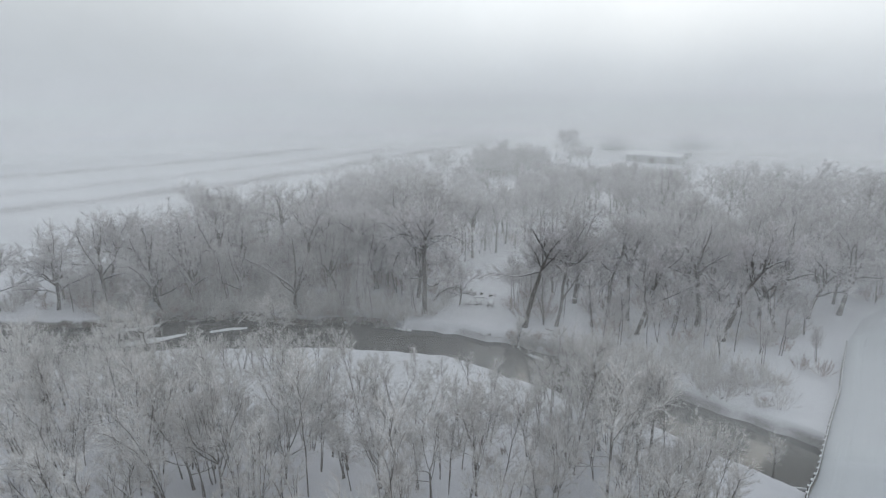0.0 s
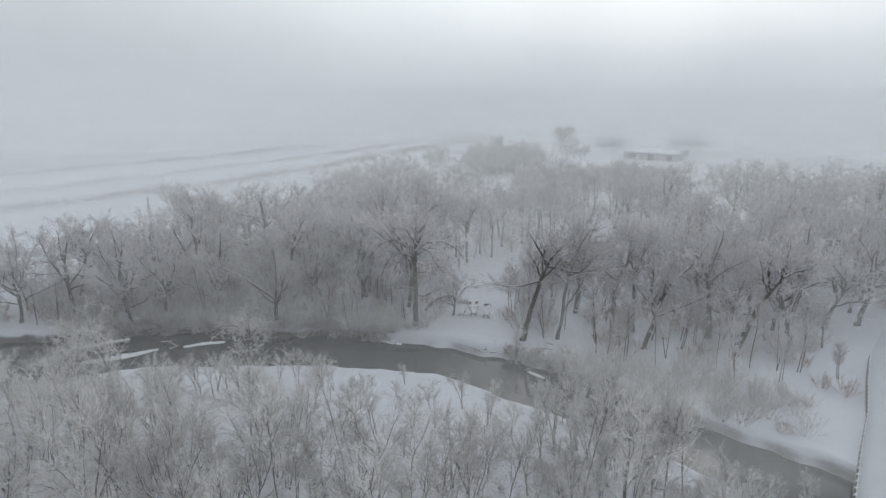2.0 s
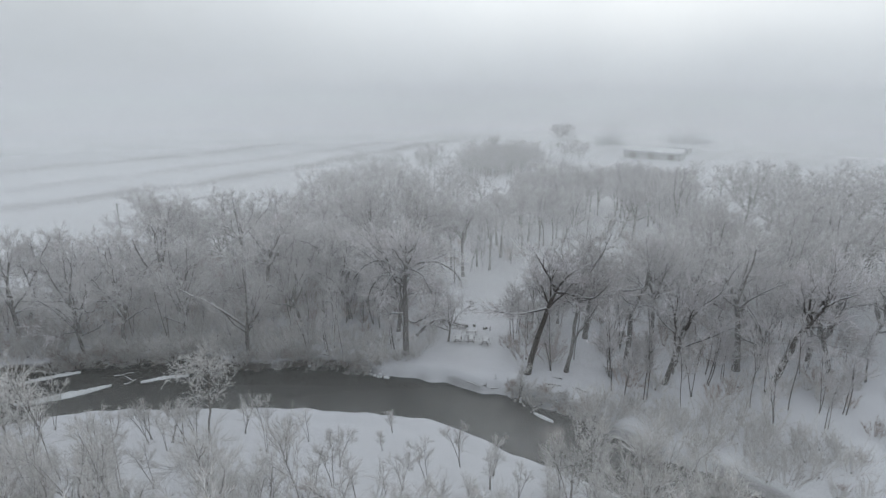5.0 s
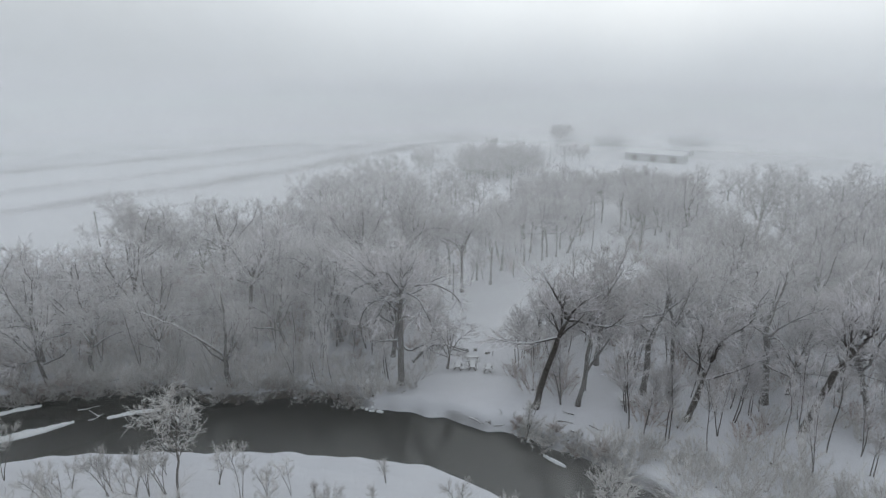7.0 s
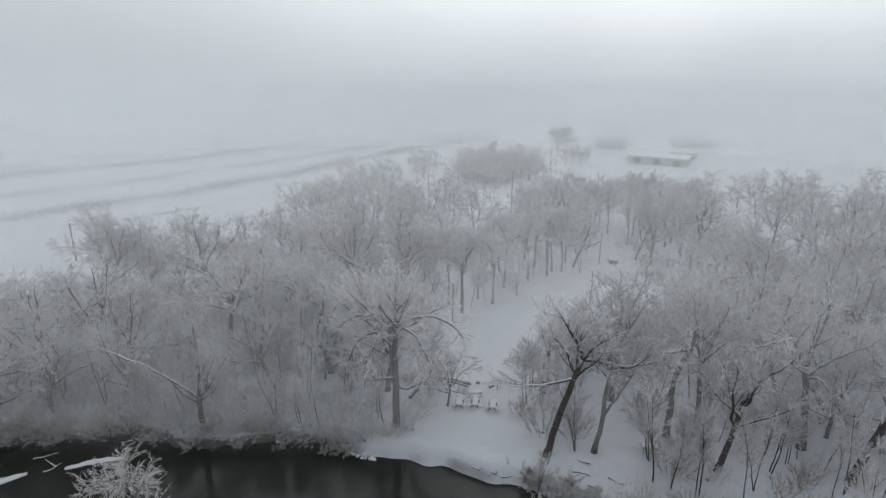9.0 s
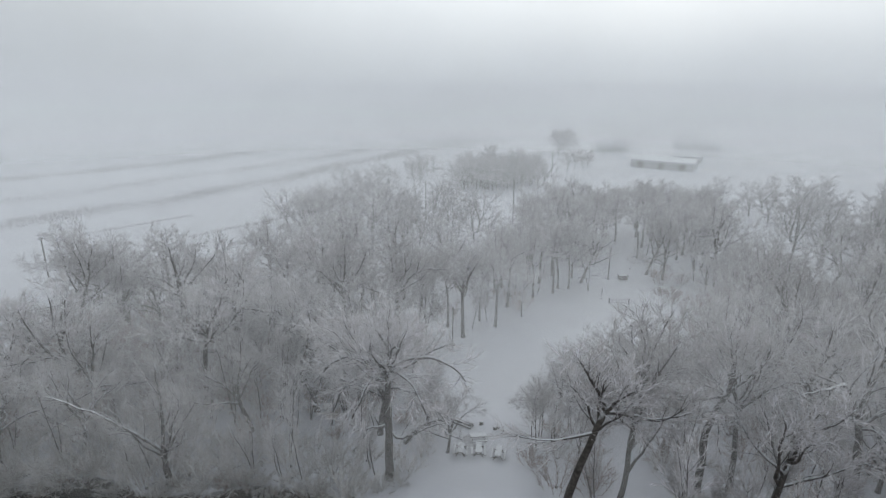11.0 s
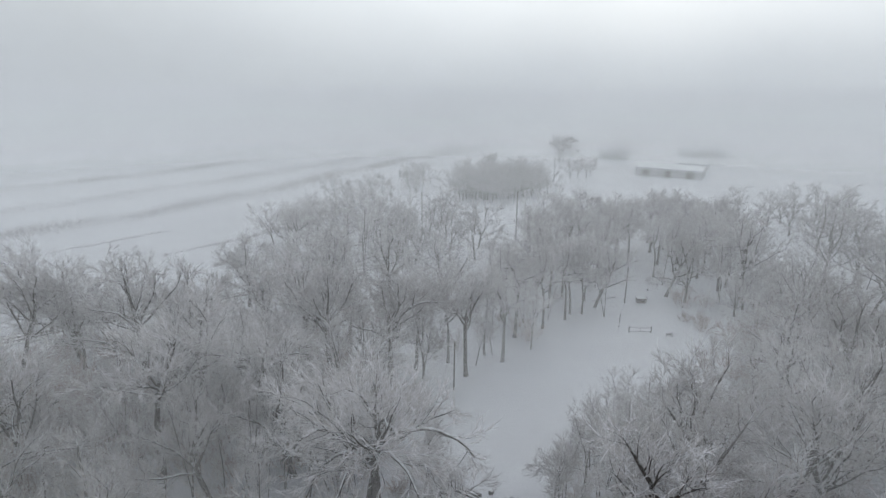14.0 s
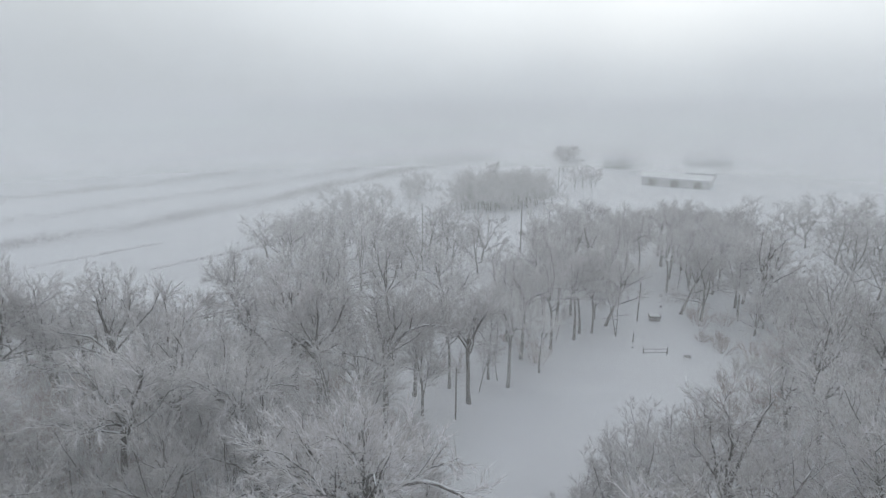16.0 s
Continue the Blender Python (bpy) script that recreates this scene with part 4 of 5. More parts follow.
def log_row(x, y, turn):
    """A few long logs laid side by side under snow."""
    ob = thing("log_pile", x, y, float(ground_z(x, y)), turn, "row of long grey logs dusted with snow", "logs")
    for k, (v, z) in enumerate(((0, 0.16), (0.34, 0.16), (0.68, 0.16), (0.17, 0.44), (0.51, 0.44))):
        t = Tubes()
        t.tube([(-1.3 + 0.1 * (k % 3), v, z), (0, v + 0.03, z), (1.3 - 0.12 * (k % 2), v, z)], (0.16, 0.155, 0.14), 8)
        part_mesh("log", mesh_of("log", t.v, t.f, BARK, True), ob)


log_row(2.6, 106.4, -34)


def uprooted_trunk(x, y, turn):
    """An old trunk fallen in an arch, with a tangle of dead branches below it."""
    r2 = np.random.default_rng(77)
    ob = thing("fallen_tree", x, y, float(ground_z(x, y)), turn, "fallen arching trunk with snow along its back", "fallen tree")
    t = Tubes()
    arch = [(-2.6, 0, 0.1), (-1.8, 0.05, 1.0), (-0.8, 0.1, 1.9), (0.4, 0.05, 2.5), (1.6, 0, 2.6), (2.6, -0.1, 2.2)]
    t.tube(arch, np.linspace(0.3, 0.14, 6), 8)
    part_mesh("trunk", mesh_of("trunk", t.v, t.f, BARK, True), ob)
    tangle = Tubes()
    for k in range(70):
        p, w = along(np.array(arch), r2.uniform(0.1, 1.0))
        line = bough(r2, p, (r2.normal(0, 0.7), r2.normal(0, 0.7), -0.6), p[2] * r2.uniform(0.5, 1.0), 4, 0.25, -0.1)
        line[:, 2] = np.maximum(line[:, 2], 0.03)
        tangle.tube(line[[0, 2, 4]], (0.045, 0.03, 0.015), 3)
    part_mesh("dead_branches", mesh_of("dead_branches", tangle.v, tangle.f, BARK_YOUNG), ob, "tangle of brown dead branches")


uprooted_trunk(-1.6, 103.6, 14)


def post(x, y, h, r, label, name="wooden_post", category="post", lean=0.0):
    ob = thing(name, x, y, float(ground_z(x, y)) - 0.1, 0, label, category)
    bm = bmesh.new()
    bmesh.ops.create_cone(bm, cap_ends=True, segments=8, radius1=r * 1.1, radius2=r * 0.85, depth=h, matrix=pose(0, 0, h / 2, 0, lean, 0))
    part("shaft", bm, POLE_WOOD, ob)
    return ob


post(7.6, 105.2, 0.9, 0.06, "short dark wooden post in snow")
post(31.2, 150.2, 1.7, 0.09, "dark wooden post standing in snow")
post(-33.3, 97.4, 2.6, 0.07, "thin dark wooden post by the river")
post(1.9, 127.5, 7.1, 0.10, "tall dark bare wooden pole in snow", "wooden_pole", "pole", 0.6)
post(35.0, 159.6, 7.2, 0.13, "dark straight wooden pole beside the track", "wooden_pole", "pole", 0.8)


def pipe_gate(x, y, turn, length, height):
    ob = thing("field_gate", x, y, float(ground_z(x, y)), turn, "dark pipe gate standing alone in snow", "gate")
    for u, r in ((0, 0.09), (length, 0.09)):
        bm = bmesh.new()
        bmesh.ops.create_cone(bm, cap_ends=True, segments=8, radius1=r, radius2=r, depth=height + 0.35, matrix=Matrix.Translation((u, 0, (height + 0.35) / 2 - 0.15)))
        part("gate_post", bm, RAIL_STEEL, ob)
    for z in (0.22, height - 0.12):
        bm = bmesh.new()
        bmesh.ops.create_cone(bm, cap_ends=True, segments=8, radius1=0.045, radius2=0.045, depth=length, matrix=pose(length / 2, 0, z, 0, 90, 0))
        part("gate_rail", bm, RAIL_STEEL, ob)
    bm = bmesh.new()
    bmesh.ops.create_cone(bm, cap_ends=True, segments=8, radius1=0.045, radius2=0.045, depth=height - 0.34, matrix=Matrix.Translation((length / 2, 0, (height + 0.1) / 2)))
    part("gate_upright", bm, RAIL_STEEL, ob)


pipe_gate(31.45, 145.9, -1, 3.66, 0.95)


def trailer_bin(x, y, turn):
    """A steel bin, open at the top, with sloped ends and snow inside."""
    ob = thing("steel_bin", x, y, float(ground_z(x, y)), turn, "dark steel rubbish bin with snow on top", "bin")
    bm = bmesh.new()
    box(bm, (-0.95, -0.6, 0.08), (0.95, 0.6, 0.95), 0.02)
    for v in bm.verts:
        if v.co.z < 0.4:
            v.co.x *= 0.88
    part("body", bm, RAIL_STEEL, ob)
    for end in (-1, 1):
        box_part("end_lip", (min(end * 0.93, end * 1.03), -0.64, 0.9), (max(end * 0.93, end * 1.03), 0.64, 1.12), RAIL_STEEL, ob)
    part("snow_cap", box(bmesh.new(), (-0.9, -0.55, 0.95), (0.9, 0.55, 1.05), 0.04), SNOW_CLEAN, ob, "snow lying on the lid")
    for side in (-0.6, 0.5):
        box_part("skid", (side, -0.55, 0), (side + 0.1, 0.55, 0.09), RAIL_STEEL, ob)


trailer_bin(38.0, 159.6, -6)


def log_stack(x, y, turn):
    ob = thing("pallet_heap", x, y, float(ground_z(x, y)), turn, "heap of tilted old wooden pallets in snow", "pallets")
    for k in range(6):
        bm = bmesh.new()
        box(bm, (-0.55, -0.05, 0), (0.55, 0.05, 0.03), 0.005)
        bmesh.ops.transform(bm, matrix=pose(0, 0.17 * k, 0.25 + 0.16 * k, 42, 8 * (k % 3) - 8, 4 * k), verts=bm.verts)
        part("board", bm, WOOD, ob)
    for u in (-0.5, 0.45):
        bm = bmesh.new()
        box(bm, (u, -0.1, 0.0), (u + 0.08, 1.15, 0.08), 0.005)
        bmesh.ops.transform(bm, matrix=pose(0, 0, 0.05, 42, 0, 0), verts=bm.verts)
        part("runner", bm, WOOD, ob)


log_stack(37.6, 144.3, 160)


def fallen_branch(x, y, turn, length, seed, label="fallen dark branch lying on snow", frost=False):
    r2 = np.random.default_rng(seed)
    wood = Tubes()
    line = bough(r2, (0, 0, 0.12), (1, 0, 0.04), length, 8, 0.2, -0.005)
    line[:, 2] = 0.1 + np.abs(line[:, 2] - 0.1) * 0.4
    wood.tube(line, np.linspace(0.1, 0.03, 9), 6)
    for s in (0.3, 0.5, 0.65, 0.8):
        p, w = along(line, s)
        side = bough(r2, p, aside(r2, w, 0.8) * (1, 1, 0.5), length * r2.uniform(0.15, 0.35), 3, 0.2, 0.0)
        side[:, 2] = np.maximum(side[:, 2], 0.06)
        wood.tube(side, (0.045, 0.035, 0.025, 0.012), 4)
    ob = thing("fallen_branch", x, y, float(ground_z(x, y)), turn, label, "branch", "fallen branches")
    part_mesh("wood", mesh_of("wood", wood.v, wood.f, BARK_YOUNG if frost else BARK, True), ob)


for k, (x, y, turn, length) in enumerate([(3.6, 89.9, -20, 2.6), (5.6, 88.9, -35, 2.2), (6.6, 88.6, 12, 1.8), (14.2, 88.3, 10, 2.2), (17.8, 87.4, -40, 2.0), (16.4, 89.6, 160, 1.5), (-24.0, 98.2, -24, 3.6),
                                          (-21.4, 96.6, 30, 2.4), (-45.5, 96.6, 12, 3.0), (29.0, 160.4, 20, 3.0), (31.5, 161.8, -8, 2.6), (9.0, 89.0, 80, 1.3), (36.0, 69.4, 14, 1.8), (-36.0, 98.4, 150, 2.4), (-12.5, 95.6, 20, 2.0), (-17.5, 96.4, -30, 2.6), (-30.0, 95.6, 10, 2.2), (-52.0, 95.2, 25, 2.4), (12.6, 87.4, -50, 1.6), (15.4, 86.2, -20, 1.8), (7.4, 89.6, 60, 1.2)]):
    fallen_branch(x, y, turn, length, 300 + k)
for k, (x, y, turn, length) in enumerate([(-46.2, 91.8, 18, 3.2), (-43.6, 89.6, 40, 2.2), (-42.8, 90.6, 160, 1.8)]):
    r2 = np.random.default_rng(340 + k)
    wood = Tubes()
    wood.tube(bough(r2, (0, 0, 0.1), (1, 0, 0.05), length, 7, 0.15, 0.0), np.linspace(0.1, 0.03, 8), 6)
    ob = thing("driftwood_log", x, y, -1.5, turn, "snow-covered driftwood log lying in the water", "log", "driftwood in the river")
    part_mesh("wood", mesh_of("wood", wood.v, wood.f, BARK_YOUNG, True), ob)


def bank_stone(x, y, z, size, seed, cap):
    r2 = np.random.default_rng(seed)
    bm = bmesh.new()
    bmesh.ops.create_icosphere(bm, subdivisions=2, radius=size)
    for v in bm.verts:
        v.co *= 1 + 0.22 * noise.noise(v.co * 2.2 / size + Vector((seed, 0, 0)))
        v.co.z *= 0.6
    ob = thing("bank_stone", x, y, z, r2.uniform(0, 360), "snow-dusted stone at the water's edge", "stone", "stones along the bank")
    part("rock", bm, SNOW_CLEAN if cap else CONCRETE, ob)


for k in range(22):
    x = float(rng.choice([rng.uniform(-10.5, -7.5), rng.uniform(-24, -17), rng.uniform(9, 18)], p=[0.45, 0.3, 0.25]))
    y = float(np.interp(x, fx, fy)) + rng.uniform(-0.4, 0.6)
    bank_stone(x, y, max(float(ground_z(x, y)), -1.5) + 0.04, rng.uniform(0.12, 0.3), k, rng.uniform() < 0.7)


# ---- road, bridge and guard rail ----
EDGE = [(-60, -76), (20, 28), (29, 40), (35.6, 49.5), (37.9, 52.1), (41.5, 57.1), (45.7, 62.9), (50.9, 69.8), (55.5, 76.8), (62.5, 87), (69.5, 95), (80, 103), (96, 109), (130, 114), (200, 120)]
ex, ey = np.array(EDGE, float).T
run = np.r_[0, np.cumsum(np.hypot(np.diff(ex), np.diff(ey)))]


def edge_at(s):
    p = np.array([np.interp(s, run, ex), np.interp(s, run, ey)])
    q = np.array([np.interp(s + 0.5, run, ex), np.interp(s + 0.5, run, ey)]) - np.array([np.interp(s - 0.5, run, ex), np.interp(s - 0.5, run, ey)])
    return p, unit(q)


ROAD_Z, ROAD_W = 0.42, 7.0
stations = np.arange(0.6, run[-1] - 1, 0.8)
offsets = [0.0, 0.15, 1.2, 1.5, 1.95, 2.2, 3.6, 3.9, 4.35, 4.6, 6.8, ROAD_W]
rut = {1.5: -0.05, 1.95: -0.05, 3.9: -0.05, 4.35: -0.05}
rv, rf = [], []
for s in stations:
    p, w = edge_at(s)
    right = np.array([w[1], -w[0]])
    for o in (0.0, *offsets, ROAD_W):
        rv.append((*(p + right * o), ROAD_Z + rut.get(o, 0.0) + 0.02 * math.sin(s * 0.9 + o * 2)))
    rv[-len(offsets) - 2] = (*rv[-len(offsets) - 2][:2], ROAD_Z - 0.75)
    rv[-1] = (*rv[-1][:2], ROAD_Z - 0.75)
m_row = len(offsets) + 2
for r in range(len(stations) - 1):
    for c in range(m_row - 1):
        rf.append((r * m_row + c, r * m_row + c + 1, (r + 1) * m_row + c + 1, (r + 1) * m_row + c))
tagged(new("road", mesh_of("road", rv, rf, ROAD_SNOW)), "snow-covered road with faint wheel ruts crossing the river", "road", kind="structure")

rail_stations = np.arange(run[2] + 3, run[9] - 2.5, 1.25)
rail = thing("guard_rail", 0, 0, 0, 0, "snow-capped steel guard rail along the bridge", "guard rail")
for s in rail_stations:
    p, w = edge_at(s)
    p = p - 0.22 * np.array([w[1], -w[0]])
    turned = pose(p[0], p[1], ROAD_Z, 0, 0, math.degrees(math.atan2(w[1], w[0])))
    bm = bmesh.new()
    box(bm, (-0.09, -0.09, -0.75), (0.09, 0.09, 0.95), 0.015)
    bmesh.ops.transform(bm, matrix=turned, verts=bm.verts)
    stand = part("rail_post", bm, RAIL_STEEL, rail)
    bm = bmesh.new()
    box(bm, (-0.13, -0.13, 0.95), (0.13, 0.13, 1.1), 0.05)
    bmesh.ops.transform(bm, matrix=turned, verts=bm.verts)
    part("snow_cap", bm, SNOW_CLEAN, stand, "round cap of snow")
for z, r, mat, name in ((0.72, 0.08, RAIL_STEEL, "upper_rail"), (0.34, 0.08, RAIL_STEEL, "lower_rail"), (0.82, 0.05, SNOW_CLEAN, "rail_snow"), (-0.45, 0.2, CONCRETE, "deck_edge")):
    t = Tubes()
    pts = []
    for s in np.arange(rail_stations[0], rail_stations[-1] + 0.1, 1.25):
        p, w = edge_at(s)
        pts.append((*(p - 0.14 * np.array([w[1], -w[0]])), ROAD_Z + z))
    t.tube(pts, [r] * len(pts), 6)
    part_mesh(name, mesh_of(name, t.v, t.f, mat, True), rail, "thin line of snow on the rail" if name == "rail_snow" else "")
for (x, y), turn in (((43.6, 56.4), 54), ((38.0, 49.4), 54)):
    ob = thing("bridge_abutment", x, y, -2.6, turn, "grey concrete bridge abutment at the water", "abutment")
    part("wall", box(bmesh.new(), (-0.5, -6.6, 0), (0.5, 0.2, 2.3), 0.04), CONCRETE, ob)
pipe_t = Tubes()
pipe_t.tube([(0, 0, 0), (1.4, 0.05, 0.02), (2.9, 0, 0)], [0.14, 0.15, 0.14], 8)
ob = thing("drain_pipe", 35.6, 52.6, -1.0, -12, "snow-topped pipe lying by the bridge", "pipe")
part_mesh("tube", mesh_of("tube", pipe_t.v, pipe_t.f, SNOW_CLEAN, True), ob)

# ---- railway, poles, fields ----
track = thing("railway_track", -60.6, 148.5, 0.05, 34.3, "snowy railway track with two dark rails", "railway")
part("ballast", box(bmesh.new(), (-60, -2.0, -0.4), (70, 2.0, 0.18), 0.15), SNOW_CLEAN, track, "snow-covered ballast bed")
for v in (-0.72, 0.72):
    part("rail", box(bmesh.new(), (-60, v - 0.05, 0.18), (70, v + 0.05, 0.36)), RAIL_STEEL, track)
bm = bmesh.new()
box(bm, (-0.12, -1.3, 0.16), (0.12, 1.3, 0.215))
sleeper = part("sleeper", bm, POLE_WOOD, track)
for k in range(-40, 60):
    o = new("sleeper", sleeper.data)
    o.parent, o.location = track, (k * 0.75 + 0.4, 0, 0)


def utility_pole(x, y, h, turn, arm=True):
    ob = thing("utility_pole", x, y, float(ground_z(x, y)) - 0.2, turn, "dark wooden utility pole with a crossarm" if arm else "plain dark wooden utility pole", "utility pole", "poles of the line")
    bm = bmesh.new()
    bmesh.ops.create_cone(bm, cap_ends=True, segments=8, radius1=0.17, radius2=0.11, depth=h, matrix=Matrix.Translation((0, 0, h / 2)))
    part("shaft", bm, POLE_WOOD, ob)
    if arm:
        box_part("crossarm", (-0.9, -0.16, h - 0.5), (0.9, -0.06, h - 0.36), POLE_WOOD, ob)
        for u in (-0.8, 0.0, 0.8):
            bm = bmesh.new()
            bmesh.ops.create_cone(bm, cap_ends=True, segments=8, radius1=0.05, radius2=0.035, depth=0.16, matrix=Matrix.Translation((u, -0.11, h - 0.28)))
            part("insulator", bm, CONCRETE, ob)


for x, y, h, arm in [(-81.8, 159.5, 8.9, True), (20.1, 204.0, 13.2, False), (-4.5, 210.0, 12.0, False), (16.5, 258.0, 10.0, False), (47.4, 295.0, 10.0, True)]:
    utility_pole(x, y, h, 60, arm)


def hedgerow(points, width, height, per_metre, seed, label):
    """A ragged line of brush along a field edge."""
    r2 = np.random.default_rng(seed)
    t = Tubes()
    starts, ends = [], []
    for (x0, y0), (x1, y1) in zip(points, points[1:]):
        for _ in range(int(math.hypot(x1 - x0, y1 - y0) * per_metre)):
            u = r2.uniform()
            x, y = x0 + u * (x1 - x0) + r2.normal(0, width / 2), y0 + u * (y1 - y0) + r2.normal(0, width / 2)
            h = height * r2.uniform(0.3, 1.0) * (0.65 + 0.35 * math.sin(0.21 * x + 0.4 * math.sin(0.8 * y)))
            starts.append((x, y, -0.1))
            ends.append((x + r2.normal(0, 0.3 * height), y + r2.normal(0, 0.3 * height), h))
    t.twigs(starts, ends, 0.06)
    tagged(new("hedgerow", mesh_of("hedgerow", t.v, t.f, TWIG)), label, "hedge", "hedgerows of the fields", "stuff")


HEDGE = "ragged frosted hedge along a snowy field"
hedgerow([(-150, 170), (-116, 208), (-92, 234), (-63, 276), (-24, 350), (30, 427)], 8.0, 2.2, 34, 1, HEDGE)
hedgerow([(-180, 190), (-136, 238), (-110, 270), (-74, 317), (-30, 390)], 9.0, 1.7, 24, 2, HEDGE)
hedgerow([(-220, 220), (-164, 276), (-130, 309), (-90, 370)], 9.0, 2.2, 22, 3, HEDGE)
hedgerow([(-100, 186), (-88, 199), (-74, 214)], 1.0, 0.9, 12, 4, HEDGE)
hedgerow([(-66, 190), (-51, 205.5), (-40, 222)], 0.9, 1.0, 14, 5, HEDGE)
hedgerow([(-12, 400), (10, 414), (32, 427)], 4.0, 5.0, 25, 6, HEDGE)
hedgerow([(-78, 128), (-58, 138), (-46, 146)], 5.0, 1.8, 22, 7, "brown frosted brush beside the railway")


# ---- farm buildings ----
def barn(x, y, turn, length, depth, wall, ridge, label, doors=0):
    """A long low farm building with a snow-covered pitched roof."""
    ob = thing("farm_building", x, y, 0, turn, label, "building", "farm buildings in the fog")
    part("wall", box(bmesh.new(), (-length / 2, -depth / 2, -0.3), (length / 2, depth / 2, wall)), SIDING, ob)
    bm = bmesh.new()
    e = 0.6
    co = [(sx * (length / 2 + e), sy, z) for sx in (-1, 1) for sy, z in ((-depth / 2 - e, wall - 0.1), (0, ridge), (depth / 2 + e, wall - 0.1), (depth / 2 + e, wall + 0.15), (0, ridge + 0.3), (-depth / 2 - e, wall + 0.15))]
    vs = [bm.verts.new(c) for c in co]
    for k in range(6):
        n = (k + 1) % 6
        bm.faces.new((vs[k], vs[n], vs[6 + n], vs[6 + k]))
    bm.faces.new(vs[5::-1])
    bm.faces.new(vs[6:])
    bmesh.ops.recalc_face_normals(bm, faces=bm.faces)
    part("roof", bm, SNOW_CLEAN, ob, "snow-covered pitched roof")
    for k in range(doors):
        u = -length / 2 + (k + 0.5) * length / doors
        box_part("sliding_door", (u - 1.5, -depth / 2 - 0.08, 0), (u + 1.5, -depth / 2 - 0.003, wall * 0.8), POLE_WOOD, ob)
    return ob


barn(101, 310, -33, 27, 11, 3.6, 4.9, "long low grey barn with snowy roof", 3)
barn(120, 330, -33, 12, 8, 2.8, 3.9, "low grey shed with snowy roof", 2)
barn(94, 372, 8, 13, 9, 3.2, 4.8, "grey barn with snowy roof behind trees", 1)
barn(145, 380, 0, 22, 11, 3.0, 4.4, "long grey barn fading into fog", 2)
barn(-13.6, 307, 30, 5.5, 3.2, 2.3, 2.9, "small dark shed at the field edge", 1)


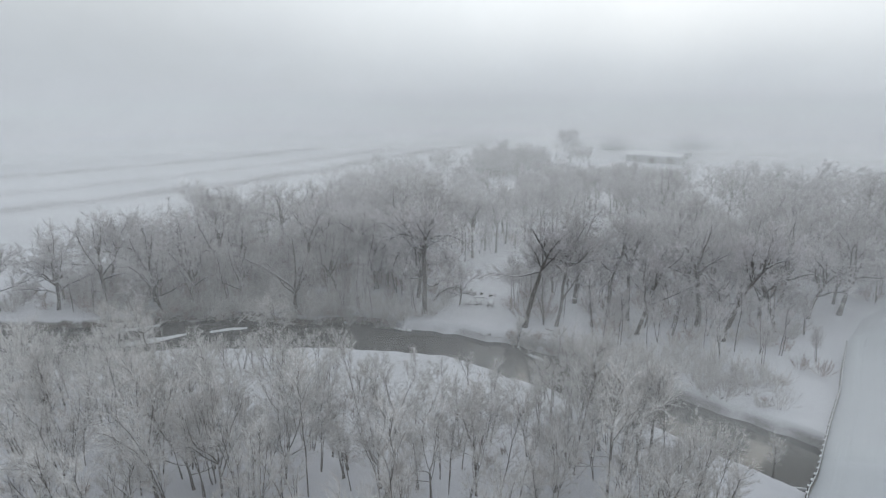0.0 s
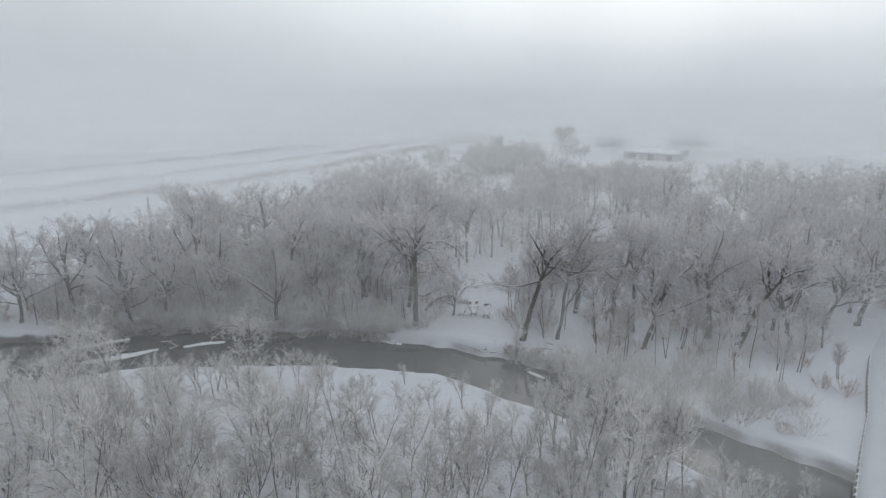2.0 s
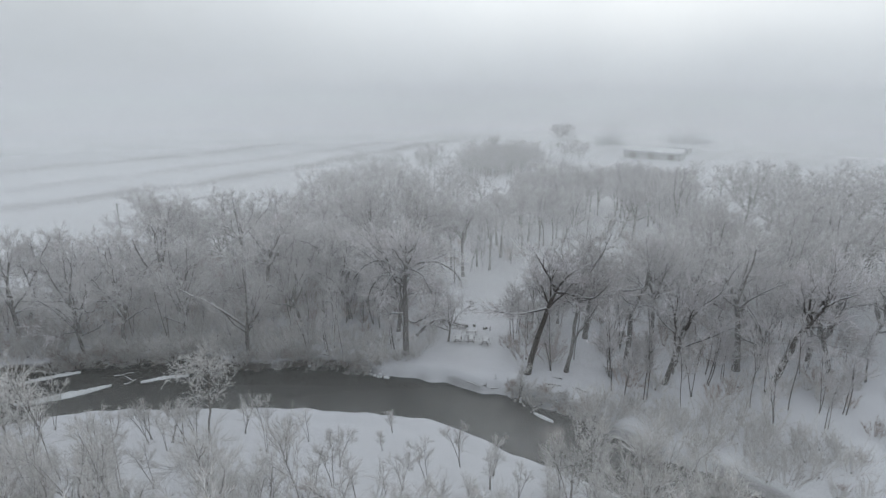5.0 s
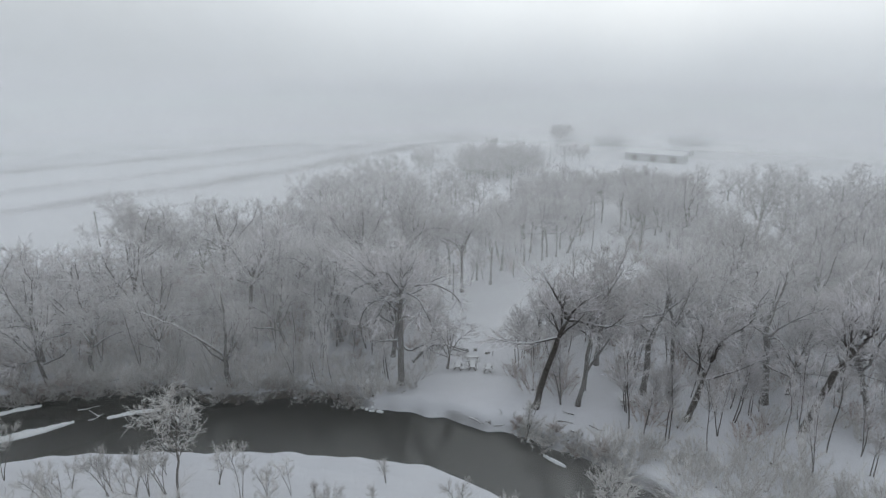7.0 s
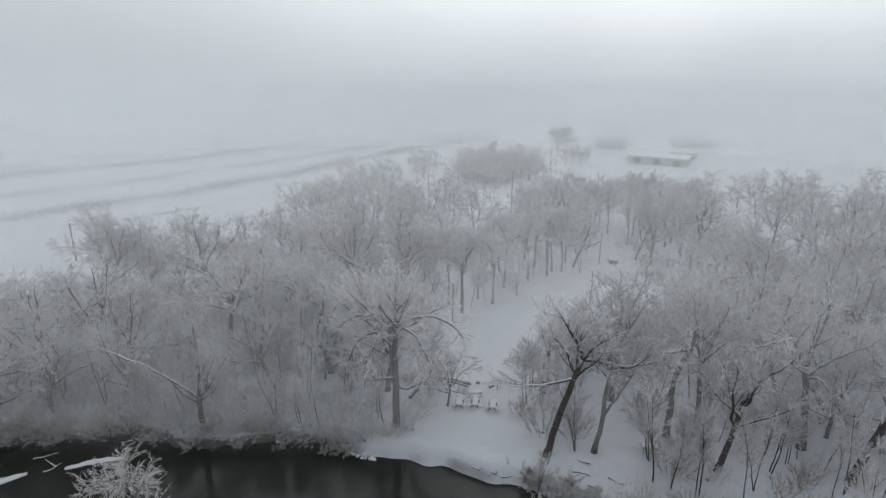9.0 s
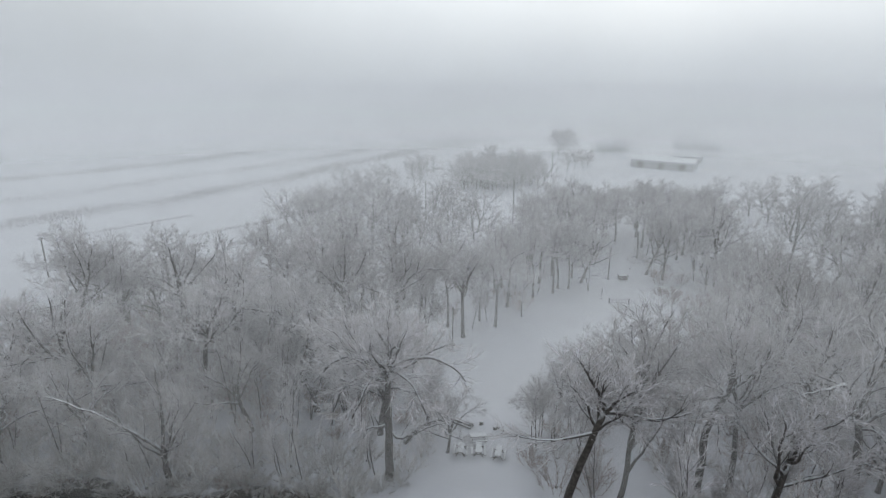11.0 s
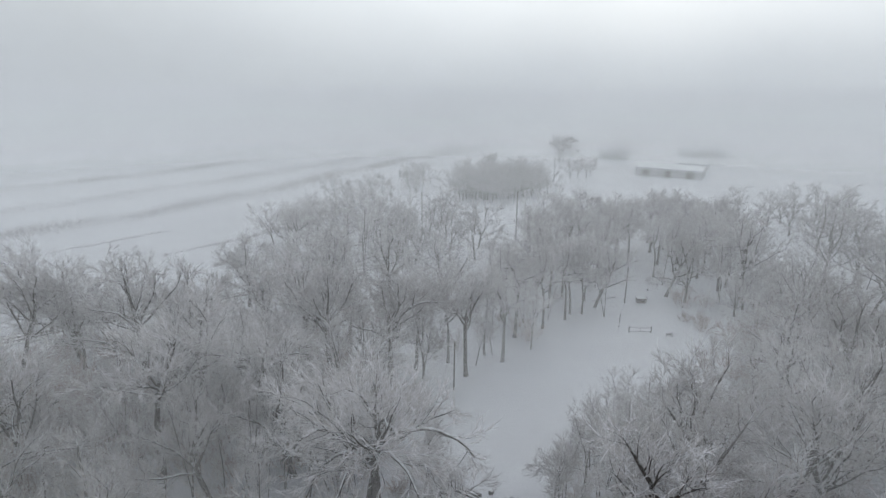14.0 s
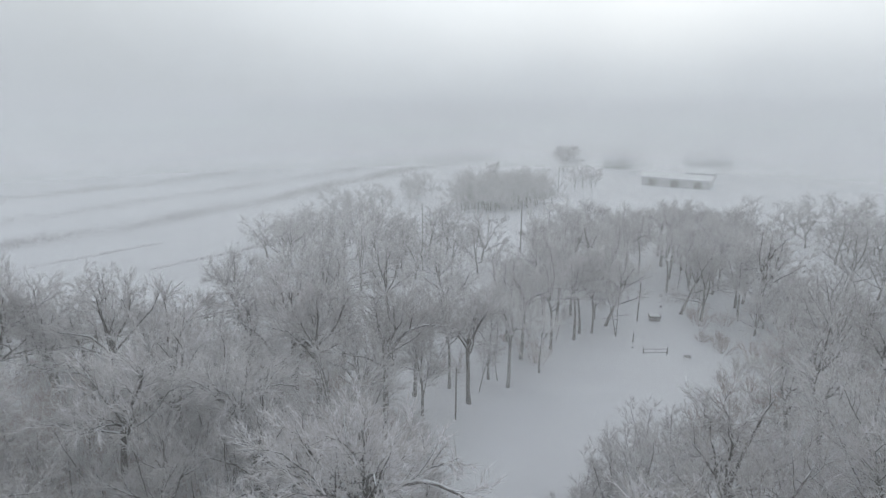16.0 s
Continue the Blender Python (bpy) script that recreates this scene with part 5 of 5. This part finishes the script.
# ---- fog ----
def fog_material(name, density, heights, forward=0.5):
    """Surface that stands in for thin ice fog: mostly clear, the rest scatters light, more of it forwards than back;
    heights are (z, share of density).
    """
    m = bpy.data.materials.new(name)
    m.use_nodes = True
    nt = m.node_tree
    nt.nodes.clear()
    tc = nt.nodes.new("ShaderNodeTexCoord")
    s = nt.nodes.new("ShaderNodeSeparateXYZ")
    nt.links.new(tc.outputs["Object"], s.inputs[0])
    low, high = heights[0][0], heights[-1][0]
    span = nt.nodes.new("ShaderNodeMapRange")
    span.inputs["From Min"].default_value, span.inputs["From Max"].default_value = low, high
    nt.links.new(s.outputs["Z"], span.inputs["Value"])
    share = ramp_node(nt, span.outputs[0], [((z - low) / (high - low), (v, v, v)) for z, v in heights])
    share.color_ramp.interpolation = "EASE" if len(heights) < 5 else "LINEAR"
    n = noise_node(nt, 0.012, 3)
    patch = nt.nodes.new("ShaderNodeMapRange")
    patch.inputs["From Min"].default_value, patch.inputs["From Max"].default_value = 0.3, 0.7
    patch.inputs["To Min"].default_value, patch.inputs["To Max"].default_value = 0.84, 1.0
    nt.links.new(n.outputs[0], patch.inputs["Value"])
    value = density
    for src in (share, patch):
        mul = nt.nodes.new("ShaderNodeMath")
        mul.operation = "MULTIPLY"
        if isinstance(value, float):
            mul.inputs[0].default_value = value
        else:
            nt.links.new(value, mul.inputs[0])
        nt.links.new(src.outputs[0], mul.inputs[1])
        value = mul.outputs[0]
    clear, diff, trans = (nt.nodes.new(k) for k in ("ShaderNodeBsdfTransparent", "ShaderNodeBsdfDiffuse", "ShaderNodeBsdfTranslucent"))
    for d in (diff, trans):
        d.inputs["Color"].default_value = (0.96, 0.97, 0.975, 1)
    half, all_in, out = nt.nodes.new("ShaderNodeMixShader"), nt.nodes.new("ShaderNodeMixShader"), nt.nodes.new("ShaderNodeOutputMaterial")
    half.inputs[0].default_value = forward
    nt.links.new(diff.outputs[0], half.inputs[1])
    nt.links.new(trans.outputs[0], half.inputs[2])
    nt.links.new(value, all_in.inputs[0])
    nt.links.new(clear.outputs[0], all_in.inputs[1])
    nt.links.new(half.outputs[0], all_in.inputs[2])
    nt.links.new(all_in.outputs[0], out.inputs["Surface"])
    return m


# added upright see-through sheets, one behind the other, imitate haze that thickens with distance
for k, (y, density, top, fade) in enumerate([(38.0, 0.13, 30.0, 12.0), (52.0, 0.24, 27.0, 10.0), (88.5, 0.235, 32.0, 11.0), (108.0, 0.235, 33.0, 11.0), (134.0, 0.235, 42.0, 12.0), (164.0, 0.235, 60.0, 16.0), (206.0, 0.24, 60.0, 16.0), (247.0, 0.2, 60.0, 16.0)]):
    xs = np.linspace(-900, 900, 91)
    vs = [(float(x), y + 3 * math.sin(0.02 * x + k) + 0.00012 * x * x, float(z)) for x in xs for z in (-0.6, top + 0.3)]
    fs = [(2 * i, 2 * i + 2, 2 * i + 3, 2 * i + 1) for i in range(90)]
    tagged(new("fog_bank", mesh_of("fog_bank", vs, fs, fog_material("ice_fog", density, [(-1.0, 0.0), (4.0 if k < 5 else 9.0, 1.0), (fade, 1.0), (top, 0.0)]), True)), "pale grey see-through sheet standing in for fog over the plain", "fog", "fog banks", "stuff")
# an added sheet climbing with the distance stands in for thick fog beyond the farm
slope = [(300 + 190 * (1 - math.exp(-max(z, 0) / 45)), z) for z in (-0.6, *(240 * (k / 26) ** 1.8 for k in range(1, 27)))]
vs = [(r * math.sin(a), 30 + r * math.cos(a), z) for a in np.linspace(-2.0, 2.0, 81) for r, z in slope]
n = len(slope)
fs = [(i * n + j, i * n + j + 1, (i + 1) * n + j + 1, (i + 1) * n + j) for i in range(80) for j in range(n - 1)]
tagged(new("fog_bank", mesh_of("fog_bank", vs, fs, fog_material("thick_ice_fog", 1.0, [(0.0, 0.0), (3.0, 0.22), (7.0, 0.52), (13.0, 0.78), (22.0, 0.91), (36.0, 0.92), (60.0, 0.82), (110.0, 0.66), (170.0, 0.35), (230.0, 0.0)], 0.75), True)), "curved sheet standing in for thick fog beyond the farm", "fog", "fog banks", "stuff")
